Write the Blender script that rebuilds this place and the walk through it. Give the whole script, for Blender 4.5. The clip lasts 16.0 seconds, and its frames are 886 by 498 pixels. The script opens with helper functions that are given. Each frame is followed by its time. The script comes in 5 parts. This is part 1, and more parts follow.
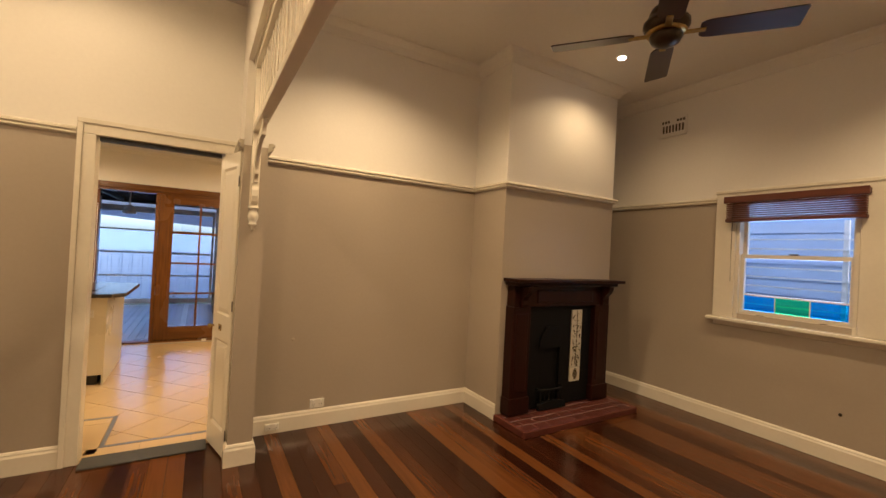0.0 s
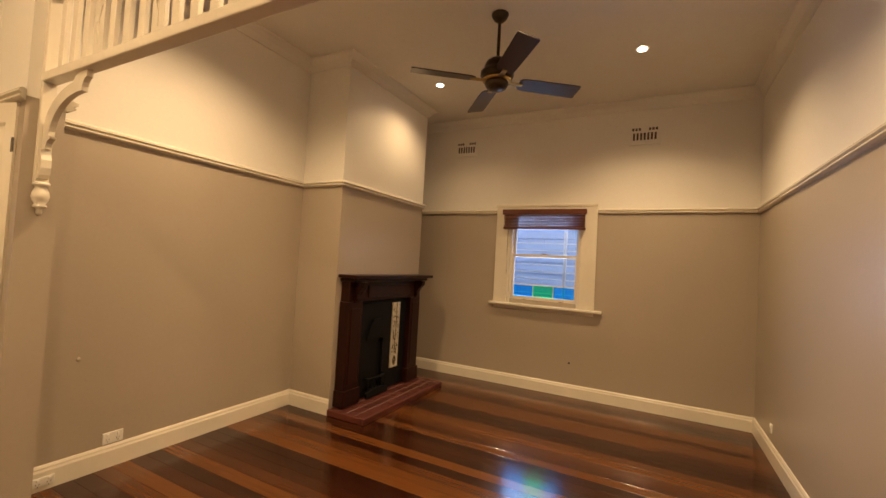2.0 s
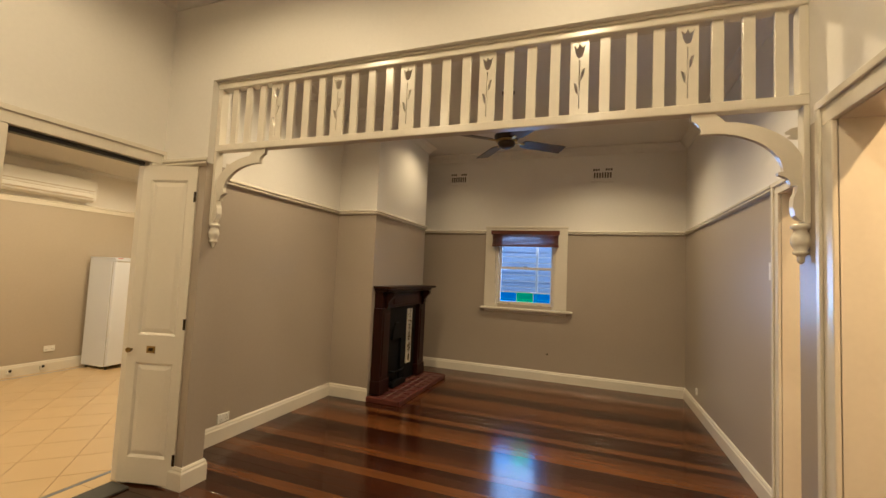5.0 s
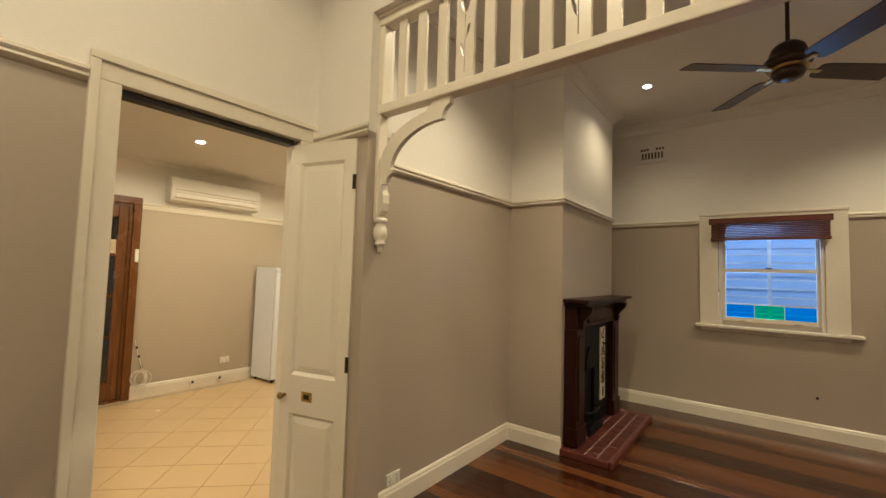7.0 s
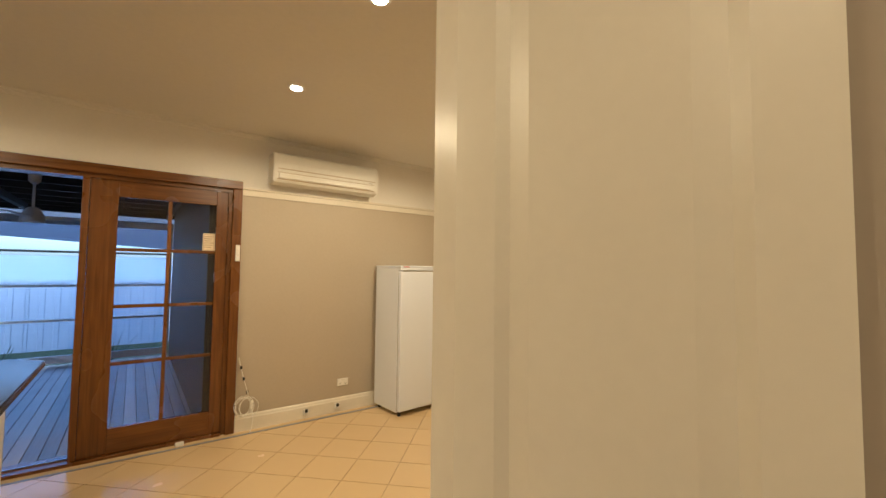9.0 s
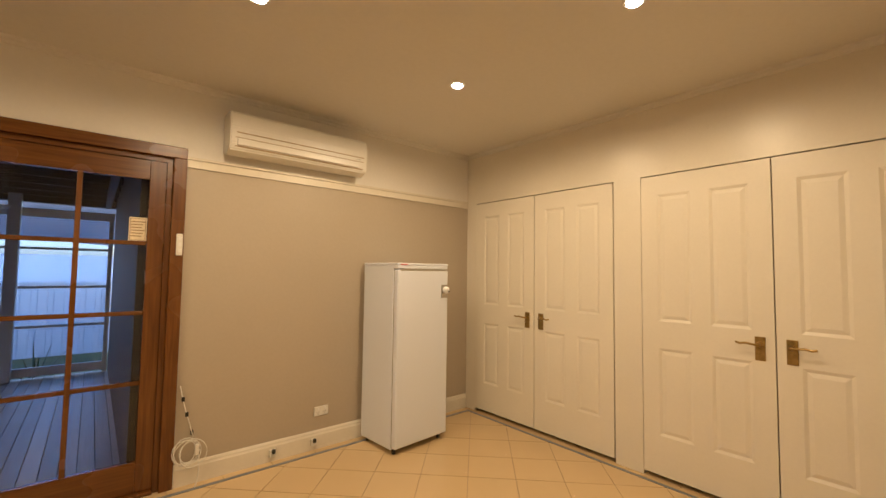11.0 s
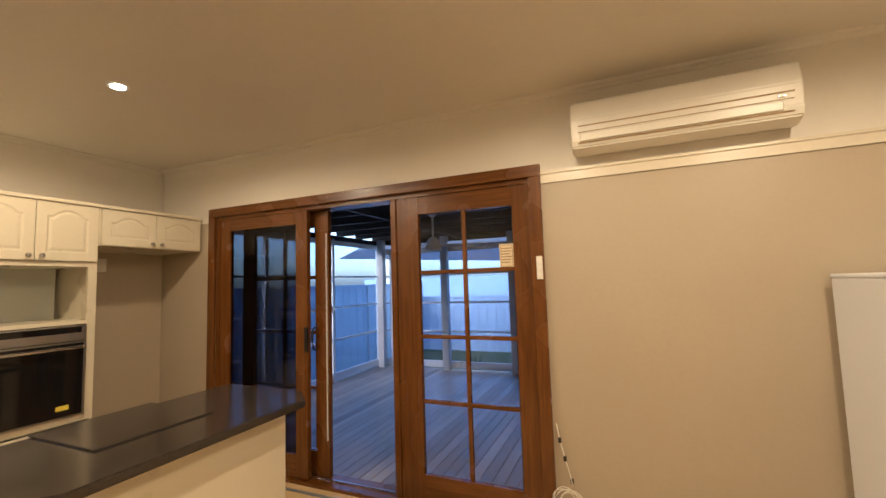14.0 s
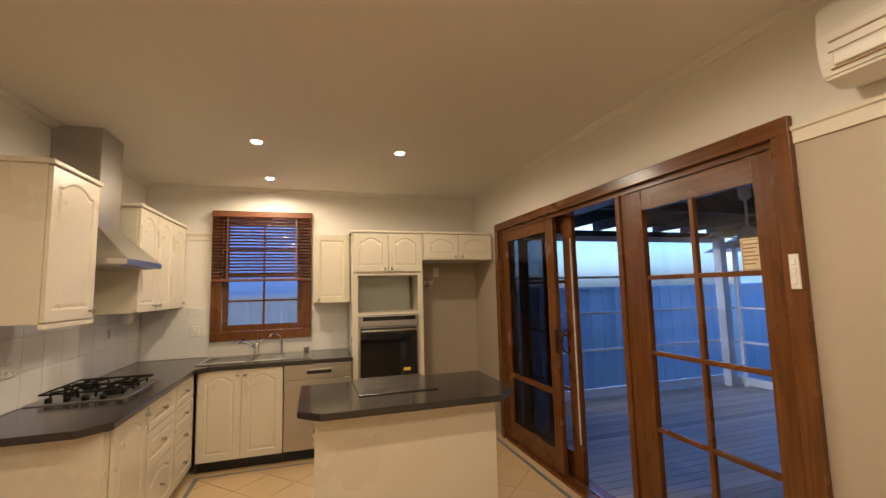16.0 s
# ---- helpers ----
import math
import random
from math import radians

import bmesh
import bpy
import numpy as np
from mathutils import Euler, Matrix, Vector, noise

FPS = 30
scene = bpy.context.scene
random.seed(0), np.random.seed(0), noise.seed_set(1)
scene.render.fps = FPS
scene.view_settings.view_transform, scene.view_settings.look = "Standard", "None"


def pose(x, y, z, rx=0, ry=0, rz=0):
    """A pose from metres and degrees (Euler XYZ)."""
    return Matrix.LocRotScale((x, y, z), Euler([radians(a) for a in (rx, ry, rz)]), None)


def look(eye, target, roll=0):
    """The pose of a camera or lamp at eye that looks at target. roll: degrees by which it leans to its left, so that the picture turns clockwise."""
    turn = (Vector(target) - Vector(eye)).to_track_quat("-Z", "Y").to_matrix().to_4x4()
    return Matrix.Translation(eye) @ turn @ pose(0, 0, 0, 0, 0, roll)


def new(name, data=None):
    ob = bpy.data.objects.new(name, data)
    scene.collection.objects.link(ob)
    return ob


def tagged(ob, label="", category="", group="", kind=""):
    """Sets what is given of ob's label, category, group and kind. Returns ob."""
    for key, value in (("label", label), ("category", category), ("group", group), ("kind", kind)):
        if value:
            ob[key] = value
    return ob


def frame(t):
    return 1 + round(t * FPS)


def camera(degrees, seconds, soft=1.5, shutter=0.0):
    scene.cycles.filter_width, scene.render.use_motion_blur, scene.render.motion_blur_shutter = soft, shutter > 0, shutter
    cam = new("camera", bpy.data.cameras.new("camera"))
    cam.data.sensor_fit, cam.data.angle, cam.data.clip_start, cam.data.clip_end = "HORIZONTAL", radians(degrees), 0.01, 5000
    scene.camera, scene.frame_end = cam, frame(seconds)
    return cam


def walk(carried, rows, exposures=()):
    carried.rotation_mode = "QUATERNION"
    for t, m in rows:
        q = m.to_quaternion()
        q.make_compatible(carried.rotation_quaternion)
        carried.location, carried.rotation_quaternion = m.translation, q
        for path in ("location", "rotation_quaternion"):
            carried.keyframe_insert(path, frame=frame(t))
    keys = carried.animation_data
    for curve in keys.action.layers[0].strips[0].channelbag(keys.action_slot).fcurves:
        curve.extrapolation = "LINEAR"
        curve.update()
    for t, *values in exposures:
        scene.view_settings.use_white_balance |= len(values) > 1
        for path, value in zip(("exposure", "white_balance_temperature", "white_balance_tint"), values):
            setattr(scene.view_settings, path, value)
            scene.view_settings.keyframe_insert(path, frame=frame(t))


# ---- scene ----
cam = camera(94.1, 16.0)
PATH = [
    (0, (-0.078, -0.059, 1.467), (0.932, 1.667, 1.486), 3.0),
    (0.5, (-0.125, 0.014, 1.436), (1.174, 1.535, 1.474), 3.1),
    (1, (-0.185, 0.123, 1.424), (1.329, 1.429, 1.476), 3.2),
    (1.5, (-0.395, 0.234, 1.422), (1.275, 1.333, 1.483), 3.3),
    (2, (-0.656, 0.271, 1.427), (1.118, 1.193, 1.497), 3.3),
    (2.5, (-0.981, 0.314, 1.45), (0.856, 1.101, 1.532), 3.2),
    (3, (-1.332, 0.342, 1.443), (0.538, 1.045, 1.541), 3.1),
    (4.2, (-1.86, 0.42, 1.436), (0.0, 1.09, 1.555), 2.7),
    (5.5, (-1.852, 0.669, 1.442), (0.008, 1.39, 1.577), 2.4),
    (6, (-1.596, 0.907, 1.451), (0.2, 1.779, 1.577), 2.2),
    (6.5, (-1.367, 1.232, 1.453), (0.332, 2.28, 1.573), 1.9),
    (7, (-1.122, 1.529, 1.465), (0.457, 2.75, 1.58), 1.7),
    (7.5, (-0.888, 1.865, 1.468), (0.561, 3.239, 1.579), 1.4),
    (8, (-0.672, 2.228, 1.456), (0.639, 3.735, 1.572), 1.3),
    (8.2, (-0.58, 2.378, 1.447), (0.678, 3.929, 1.561), 1.3),
    (10.3, (-0.157, 3.619, 1.412), (1.02, 5.233, 1.511), 0.5),
    (10.5, (-0.131, 3.675, 1.408), (1.084, 5.261, 1.512), 0.6),
    (11, (-0.025, 3.776, 1.404), (1.265, 5.3, 1.512), 0.8),
    (11.5, (0.082, 3.958, 1.424), (1.403, 5.456, 1.529), 0.7),
    (12, (0.246, 4.202, 1.445), (1.451, 5.795, 1.548), 0.4),
    (12.5, (0.392, 4.42, 1.462), (1.249, 6.223, 1.575), -0.2),
    (13, (0.527, 4.48, 1.481), (0.845, 6.45, 1.606), -0.8),
    (13.5, (0.638, 4.403, 1.477), (0.39, 6.383, 1.618), -1.5),
    (14, (0.836, 4.404, 1.482), (0.054, 6.238, 1.644), -1.8),
    (14.5, (1.071, 4.57, 1.507), (-0.17, 6.129, 1.675), -1.9),
    (15, (1.265, 4.68, 1.503), (-0.292, 5.919, 1.7), -1.9),
    (15.5, (1.419, 4.889, 1.515), (-0.353, 5.794, 1.716), -1.7),
    (16, (1.552, 5.09, 1.517), (-0.35, 5.679, 1.711), -1.4),
]
EXPOSURES = [(0.0, 2.27, 5900, 18), (1.0, 2.38, 6550, 21), (1.8, 2.4, 6500, 20.5), (3.0, 2.22, 5700, 14), (5.5, 2.12, 5250, 10), (8.0, 2.2, 4850, 5.5), (10.5, 1.95, 5750, 18), (11.5, 1.98, 5300, 15), (12.2, 2.05, 5050, 13), (13.0, 2.18, 5250, 15.5), (13.5, 2.25, 5350, 16), (14.5, 2.05, 5080, 17), (15.0, 1.96, 4980, 17), (16.0, 1.95, 4980, 17)]
walk(cam, [(t, look(eye, target, roll)) for t, eye, target, roll in PATH], EXPOSURES)

# ---- world and lights ----
world = bpy.data.worlds.new("dusk")
scene.world = world
world.use_nodes = True
wn, wl = world.node_tree.nodes, world.node_tree.links
sky = wn.new("ShaderNodeTexSky")
sky.sky_type = "NISHITA"
sky.sun_disc = False
sky.sun_elevation, sky.sun_rotation = radians(24), radians(200)
sky.ozone_density, sky.dust_density = 1.6, 2.5
wl.new(sky.outputs[0], wn["Background"].inputs[0])
wn["Background"].inputs[1].default_value = 0.15

WARM = (1.0, 0.70, 0.34)


def downlight_lamp(x, y, z, watts, size=150, blend=1.0, colour=WARM):
    lamp = bpy.data.lights.new("downlight_lamp", "SPOT")
    lamp.energy, lamp.color, lamp.spot_size, lamp.spot_blend, lamp.shadow_soft_size = watts, colour, radians(size), blend, 0.035
    ob = new("downlight_lamp", lamp)
    ob.location = (x, y, z)
    return ob


KITCHEN_LIGHTS = [(-2.68, 4.66), (-1.65, 4.67), (-1.67, 5.74), (0.49, 5.70), (0.50, 4.55), (1.75, 5.75), (1.78, 4.60)]
LOUNGE_LIGHTS = [(3.12, 2.38), (3.08, 0.44), (1.05, 2.38), (1.05, 0.44)]
DINING_LIGHTS = [(-0.9, 2.3), (-0.9, 0.6), (-2.4, 2.3), (-2.4, 0.6)]
HALL_LIGHTS = [(-0.6, -1.0), (1.0, -1.5)]
for lx, ly in KITCHEN_LIGHTS:
    downlight_lamp(lx, ly, 2.60, 10.5, 176, 0.45)
for lx, ly in LOUNGE_LIGHTS:
    downlight_lamp(lx, ly, 3.29, 9 if lx > 3 and ly > 2 else 25 if lx > 3 else 31, 140, 0.8)
for lx, ly in DINING_LIGHTS:
    downlight_lamp(lx, ly, 3.29, 10.5, 168, 0.4)
for lx, ly in HALL_LIGHTS:
    downlight_lamp(lx, ly, 2.98, 60, colour=(1.0, 0.58, 0.22))

# daylight that enters by the lounge window
day = bpy.data.lights.new("window_daylight", "AREA")
day.shape, day.size, day.size_y, day.energy, day.color = "RECTANGLE", 1.1, 0.8, 3.2, (0.45, 0.66, 1.0)
day.spread = radians(110)
new("window_daylight", day).matrix_world = pose(4.80, 1.68, 1.60, 0, 90, 35)


# ---- materials ----
def nodes_of(name):
    m = bpy.data.materials.new(name)
    m.use_nodes = True
    return m, m.node_tree.nodes, m.node_tree.links, m.node_tree.nodes["Principled BSDF"]


def material(name, colour, rough=0.5, metal=0.0, vary=0.12, scale=3.0, bump=0.05, fine=60.0, stretch=(1, 1, 1), dirt=0.0):
    """A painted or solid surface: blotches at two scales, uneven gloss and fine relief."""
    m, n, l, b = nodes_of(name)
    tc, mp = n.new("ShaderNodeTexCoord"), n.new("ShaderNodeMapping")
    mp.inputs["Scale"].default_value = stretch
    l.new(tc.outputs["Object"], mp.inputs[0])
    big, small = n.new("ShaderNodeTexNoise"), n.new("ShaderNodeTexNoise")
    big.inputs["Scale"].default_value, big.inputs["Detail"].default_value = scale, 4
    small.inputs["Scale"].default_value, small.inputs["Detail"].default_value = fine, 3
    for t in (big, small):
        l.new(mp.outputs[0], t.inputs[0])
    ramp = n.new("ShaderNodeValToRGB")
    ramp.color_ramp.elements[0].position, ramp.color_ramp.elements[1].position = 0.3, 0.7
    ramp.color_ramp.elements[0].color = (*[c * (1 - vary) for c in colour], 1)
    ramp.color_ramp.elements[1].color = (*[min(1, c * (1 + vary * 0.6)) for c in colour], 1)
    mix = n.new("ShaderNodeMixRGB")
    mix.inputs[0].default_value = 0.35
    l.new(big.outputs[0], mix.inputs[1])
    l.new(small.outputs[0], mix.inputs[2])
    l.new(mix.outputs[0], ramp.inputs[0])
    l.new(ramp.outputs[0], b.inputs["Base Color"])
    rr = n.new("ShaderNodeMapRange")
    rr.inputs[3].default_value, rr.inputs[4].default_value = max(0.03, rough - 0.03), min(1, rough + 0.03)
    l.new(big.outputs[0], rr.inputs[0])
    l.new(rr.outputs[0], b.inputs["Roughness"])
    b.inputs["Metallic"].default_value = metal
    if bump:
        bp = n.new("ShaderNodeBump")
        bp.inputs["Strength"].default_value, bp.inputs["Distance"].default_value = bump, 0.01
        l.new(small.outputs[0], bp.inputs["Height"])
        l.new(bp.outputs[0], b.inputs["Normal"])
    return m


def wood(name, dark, mid, light, rough=0.3, axis="y", per_piece=False, size=1.0):
    """Grain stretched along an axis; with per_piece each piece takes a tone of its own."""
    m, n, l, b = nodes_of(name)
    tc, mp = n.new("ShaderNodeTexCoord"), n.new("ShaderNodeMapping")
    s = {"x": (1.2, 26, 26), "y": (26, 1.2, 26), "z": (26, 26, 1.2)}[axis]
    mp.inputs["Scale"].default_value = [v * size for v in s]
    l.new(tc.outputs["Object"], mp.inputs[0])
    grain, blotch = n.new("ShaderNodeTexNoise"), n.new("ShaderNodeTexNoise")
    grain.inputs["Scale"].default_value, grain.inputs["Detail"].default_value, grain.inputs["Distortion"].default_value = 2.0, 6, 0.6
    blotch.inputs["Scale"].default_value = 2.5
    l.new(mp.outputs[0], grain.inputs[0])
    l.new(tc.outputs["Object"], blotch.inputs[0])
    add = n.new("ShaderNodeMath")
    add.operation = "MULTIPLY_ADD"
    add.inputs[1].default_value = 0.45 if per_piece else 0.75
    l.new(grain.outputs[0], add.inputs[0])
    if per_piece:
        info, mul = n.new("ShaderNodeObjectInfo"), n.new("ShaderNodeMath")
        mul.operation, mul.inputs[1].default_value = "MULTIPLY", 0.62
        l.new(info.outputs["Random"], mul.inputs[0])
        l.new(mul.outputs[0], add.inputs[2])
        off = n.new("ShaderNodeCombineXYZ")
        k = n.new("ShaderNodeMath")
        k.operation, k.inputs[1].default_value = "MULTIPLY", 37.0
        l.new(info.outputs["Random"], k.inputs[0])
        l.new(k.outputs[0], off.inputs[1])
        l.new(off.outputs[0], mp.inputs["Location"])
    else:
        sc = n.new("ShaderNodeMath")
        sc.operation, sc.inputs[1].default_value = "MULTIPLY", 0.3
        l.new(blotch.outputs[0], sc.inputs[0])
        l.new(sc.outputs[0], add.inputs[2])
    ramp = n.new("ShaderNodeValToRGB")
    e = ramp.color_ramp.elements
    e[0].position, e[1].position = 0.22, 0.82
    e[0].color, e[1].color = (*dark, 1), (*light, 1)
    e.new(0.52).color = (*mid, 1)
    l.new(add.outputs[0], ramp.inputs[0])
    l.new(ramp.outputs[0], b.inputs["Base Color"])
    rr = n.new("ShaderNodeMapRange")
    rr.inputs[3].default_value, rr.inputs[4].default_value = max(0.04, rough - 0.07), rough + 0.12
    l.new(blotch.outputs[0], rr.inputs[0])
    l.new(rr.outputs[0], b.inputs["Roughness"])
    bp = n.new("ShaderNodeBump")
    bp.inputs["Strength"].default_value, bp.inputs["Distance"].default_value = 0.06, 0.005
    l.new(grain.outputs[0], bp.inputs["Height"])
    l.new(bp.outputs[0], b.inputs["Normal"])
    return m


def piece_material(name, colour, rough, vary=0.1, scale=7.0):
    """Tiles: each piece slightly lighter or darker, with cloudy mottling."""
    m, n, l, b = nodes_of(name)
    tc, info = n.new("ShaderNodeTexCoord"), n.new("ShaderNodeObjectInfo")
    cloud = n.new("ShaderNodeTexNoise")
    cloud.inputs["Scale"].default_value, cloud.inputs["Detail"].default_value = scale, 5
    l.new(tc.outputs["Object"], cloud.inputs[0])
    mix = n.new("ShaderNodeMixRGB")
    mix.inputs[0].default_value = 0.5
    l.new(cloud.outputs[0], mix.inputs[1])
    l.new(info.outputs["Random"], mix.inputs[2])
    ramp = n.new("ShaderNodeValToRGB")
    ramp.color_ramp.elements[0].color = (*[c * (1 - vary) for c in colour], 1)
    ramp.color_ramp.elements[1].color = (*[min(1, c * (1 + vary)) for c in colour], 1)
    l.new(mix.outputs[0], ramp.inputs[0])
    l.new(ramp.outputs[0], b.inputs["Base Color"])
    rr = n.new("ShaderNodeMapRange")
    rr.inputs[3].default_value, rr.inputs[4].default_value = max(0.05, rough - 0.08), rough + 0.08
    l.new(cloud.outputs[0], rr.inputs[0])
    l.new(rr.outputs[0], b.inputs["Roughness"])
    bp = n.new("ShaderNodeBump")
    bp.inputs["Strength"].default_value, bp.inputs["Distance"].default_value = 0.05, 0.01
    l.new(cloud.outputs[0], bp.inputs["Height"])
    l.new(bp.outputs[0], b.inputs["Normal"])
    return m


def glass(name, tint, gloss=0.02, blur=0.0):
    m = bpy.data.materials.new(name)
    m.use_nodes = True
    n, l = m.node_tree.nodes, m.node_tree.links
    n.remove(n["Principled BSDF"])
    clear, shine, mix, fr = n.new("ShaderNodeBsdfTransparent"), n.new("ShaderNodeBsdfGlossy"), n.new("ShaderNodeMixShader"), n.new("ShaderNodeLayerWeight")
    clear.inputs[0].default_value = (*tint, 1)
    shine.inputs["Roughness"].default_value = gloss
    power, scale = n.new("ShaderNodeMath"), n.new("ShaderNodeMath")
    power.operation, power.inputs[1].default_value = "POWER", 5.0
    scale.operation, scale.inputs[1].default_value, scale.inputs[2].default_value = "MULTIPLY_ADD", 0.7, 0.035
    l.new(fr.outputs["Facing"], power.inputs[0])
    l.new(power.outputs[0], scale.inputs[0])
    l.new(scale.outputs[0], mix.inputs[0])
    l.new(clear.outputs[0], mix.inputs[1])
    l.new(shine.outputs[0], mix.inputs[2])
    l.new(mix.outputs[0], n["Material Output"].inputs[0])
    return m


def glow(name, colour, strength):
    m, n, l, b = nodes_of(name)
    b.inputs["Base Color"].default_value = (*colour, 1)
    b.inputs["Emission Color"].default_value = (*colour, 1)
    b.inputs["Emission Strength"].default_value = strength
    return m


TAUPE = material("taupe_satin_paint", (0.40, 0.343, 0.272), 0.34, vary=0.05, scale=1.2, bump=0.035, fine=45)
BEIGE = material("beige_kitchen_paint", (0.44, 0.38, 0.29), 0.42, vary=0.05, scale=1.2, bump=0.035, fine=45)
CREAM = material("cream_wall_paint", (0.76, 0.73, 0.67), 0.5, vary=0.04, scale=1.0, bump=0.035, fine=45)
CEIL = material("ceiling_paint", (0.72, 0.69, 0.63), 0.6, vary=0.05, scale=0.8, bump=0.02, fine=30)
TRIM = material("cream_gloss_trim", (0.73, 0.68, 0.57), 0.25, vary=0.05, scale=4, bump=0.02, fine=40)
BOARDS = wood("polished_hardwood", (0.023, 0.006, 0.0025), (0.052, 0.0148, 0.0047), (0.128, 0.045, 0.0105), 0.13, "y", True)
DECKING = wood("weathered_deck", (0.17, 0.145, 0.12), (0.28, 0.245, 0.205), (0.40, 0.355, 0.30), 0.36, "y", True)
FLOOR_TILE = piece_material("cream_floor_tile", (0.66, 0.49, 0.265), 0.24, 0.025, 5.0)
GROUT = material("tile_grout", (0.44, 0.32, 0.18), 0.8, vary=0.15, scale=6, bump=0.2)
BORDER = material("blue_grey_border_tile", (0.20, 0.22, 0.25), 0.4, vary=0.15, scale=12)
CEDAR = wood("stained_cedar", (0.060, 0.020, 0.003), (0.124, 0.044, 0.006), (0.20, 0.080, 0.012), 0.24, "z")
CEDAR_H = wood("stained_cedar_rail", (0.060, 0.020, 0.003), (0.124, 0.044, 0.006), (0.20, 0.080, 0.012), 0.24, "x")
BLIND = wood("red_brown_blind", (0.06, 0.014, 0.008), (0.11, 0.028, 0.014), (0.17, 0.05, 0.022), 0.45, "y")
SLAT = wood("brown_blind_slat", (0.10, 0.035, 0.012), (0.17, 0.065, 0.024), (0.24, 0.10, 0.04), 0.4, "y")
WHITE = material("white_enamel", (0.80, 0.79, 0.77), 0.42, vary=0.02, scale=1.5, bump=0)
FRIDGE = material("bright_white_enamel", (0.74, 0.78, 0.87), 0.38, vary=0.02, scale=1.5, bump=0)
SINK = material("polished_sink_steel", (0.42, 0.43, 0.46), 0.16, 1.0, vary=0.12, scale=6, bump=0.02, fine=30)
PLASTIC = material("white_plastic", (0.76, 0.74, 0.68), 0.35, vary=0.04, scale=5, bump=0)
CABINET = material("cream_vinyl_cabinet", (0.71, 0.655, 0.52), 0.28, vary=0.04, scale=2.5, bump=0.015)
DOORS = material("cream_painted_door", (0.75, 0.70, 0.59), 0.33, vary=0.04, scale=3, bump=0.03, fine=50)
BLACK = material("black_cast_iron", (0.004, 0.0037, 0.0037), 0.62, vary=0.3, scale=9, bump=0.2, fine=90)
RUBBER = material("black_plastic", (0.012, 0.012, 0.013), 0.4, vary=0.2, bump=0.02)
MAHOG = wood("dark_mahogany", (0.010, 0.003, 0.002), (0.020, 0.0045, 0.0025), (0.034, 0.008, 0.004), 0.34, "z")
for dull in (BLACK, MAHOG):
    dull.node_tree.nodes["Principled BSDF"].inputs["Specular IOR Level"].default_value = 0.22
BLADE = wood("dark_fan_blade", (0.02, 0.008, 0.005), (0.036, 0.013, 0.008), (0.055, 0.02, 0.012), 0.3, "x")
BRONZE = material("aged_bronze", (0.055, 0.038, 0.024), 0.32, 0.7, vary=0.3, scale=20, bump=0.05)
BRASS = material("antique_brass", (0.42, 0.29, 0.10), 0.3, 0.95, vary=0.25, scale=30, bump=0.05)
NICKEL = material("brushed_nickel", (0.50, 0.48, 0.45), 0.3, 1.0, vary=0.1, scale=20, bump=0.02)
STEEL = material("brushed_steel", (0.52, 0.51, 0.49), 0.32, 1.0, vary=0.12, scale=4, bump=0.03, fine=20, stretch=(1, 1, 40))
CHROME = material("chrome", (0.7, 0.7, 0.7), 0.08, 1.0, vary=0.05, bump=0)
BENCH = material("grey_speckled_laminate", (0.044, 0.037, 0.033), 0.15, vary=0.35, scale=90, bump=0.01, fine=260)
GLASSTOP = material("dark_glass", (0.008, 0.008, 0.009), 0.06, vary=0.1, bump=0)
SPLASH = piece_material("white_wall_tile", (0.74, 0.73, 0.71), 0.09, 0.04)
WHITE_GROUT = material("white_grout", (0.70, 0.69, 0.66), 0.8, vary=0.1, scale=10)
BRICK_TILE = piece_material("dark_red_hearth_tile", (0.085, 0.022, 0.016), 0.35, 0.35, 14)
HEARTH_GROUT = material("hearth_grout", (0.24, 0.15, 0.125), 0.8, vary=0.2, scale=20)
HEARTH_EDGE = material("red_painted_hearth_edge", (0.11, 0.028, 0.018), 0.4, vary=0.25, scale=8)
PORCELAIN = material("cream_glazed_tile", (0.62, 0.57, 0.44), 0.2, vary=0.12, scale=15, bump=0.02)
FLORAL = material("dark_floral_glaze", (0.10, 0.075, 0.045), 0.25, vary=0.4, scale=40, bump=0.02)
PAPER = material("paper_notice", (0.72, 0.62, 0.44), 0.7, vary=0.1, scale=18, bump=0.03)
# brown that stands in for the shade inside the wall vent slots
VENT_SHADE = material("vent_slot_shade", (0.085, 0.068, 0.052), 0.9, vary=0.3, scale=40, bump=0)
INK = material("faded_ink", (0.30, 0.20, 0.10), 0.7, vary=0.1)
RED = material("red_badge", (0.55, 0.04, 0.04), 0.4, bump=0)
YELLOW = material("yellow_label", (0.75, 0.62, 0.04), 0.5, bump=0)
SCREEN = glass("dark_insect_screen", (0.34, 0.35, 0.36), 0.05)
CLEAR = glass("window_glass", (0.93, 0.95, 0.97))
FILM = glass("tinted_sunroom_glass", (0.74, 0.82, 0.93))
BLUE = glass("blue_leadlight", (0.10, 0.72, 1.0))
GREEN = glass("green_leadlight", (0.12, 0.95, 0.55))
NICHE = material("frosted_niche_back", (0.52, 0.54, 0.50), 0.3, vary=0.05)
ALUM = material("white_aluminium", (0.70, 0.71, 0.72), 0.35, vary=0.05, scale=6, bump=0.01)
GREY_POST = material("grey_painted_post", (0.46, 0.47, 0.48), 0.5, vary=0.12, scale=5)
DARKWOOD = material("dark_stained_timber", (0.013, 0.010, 0.009), 0.6, vary=0.35, scale=6, bump=0.2, fine=40)
IRON = material("galvanised_sheet", (0.20, 0.20, 0.21), 0.4, 0.4, vary=0.25, scale=3, bump=0.05)
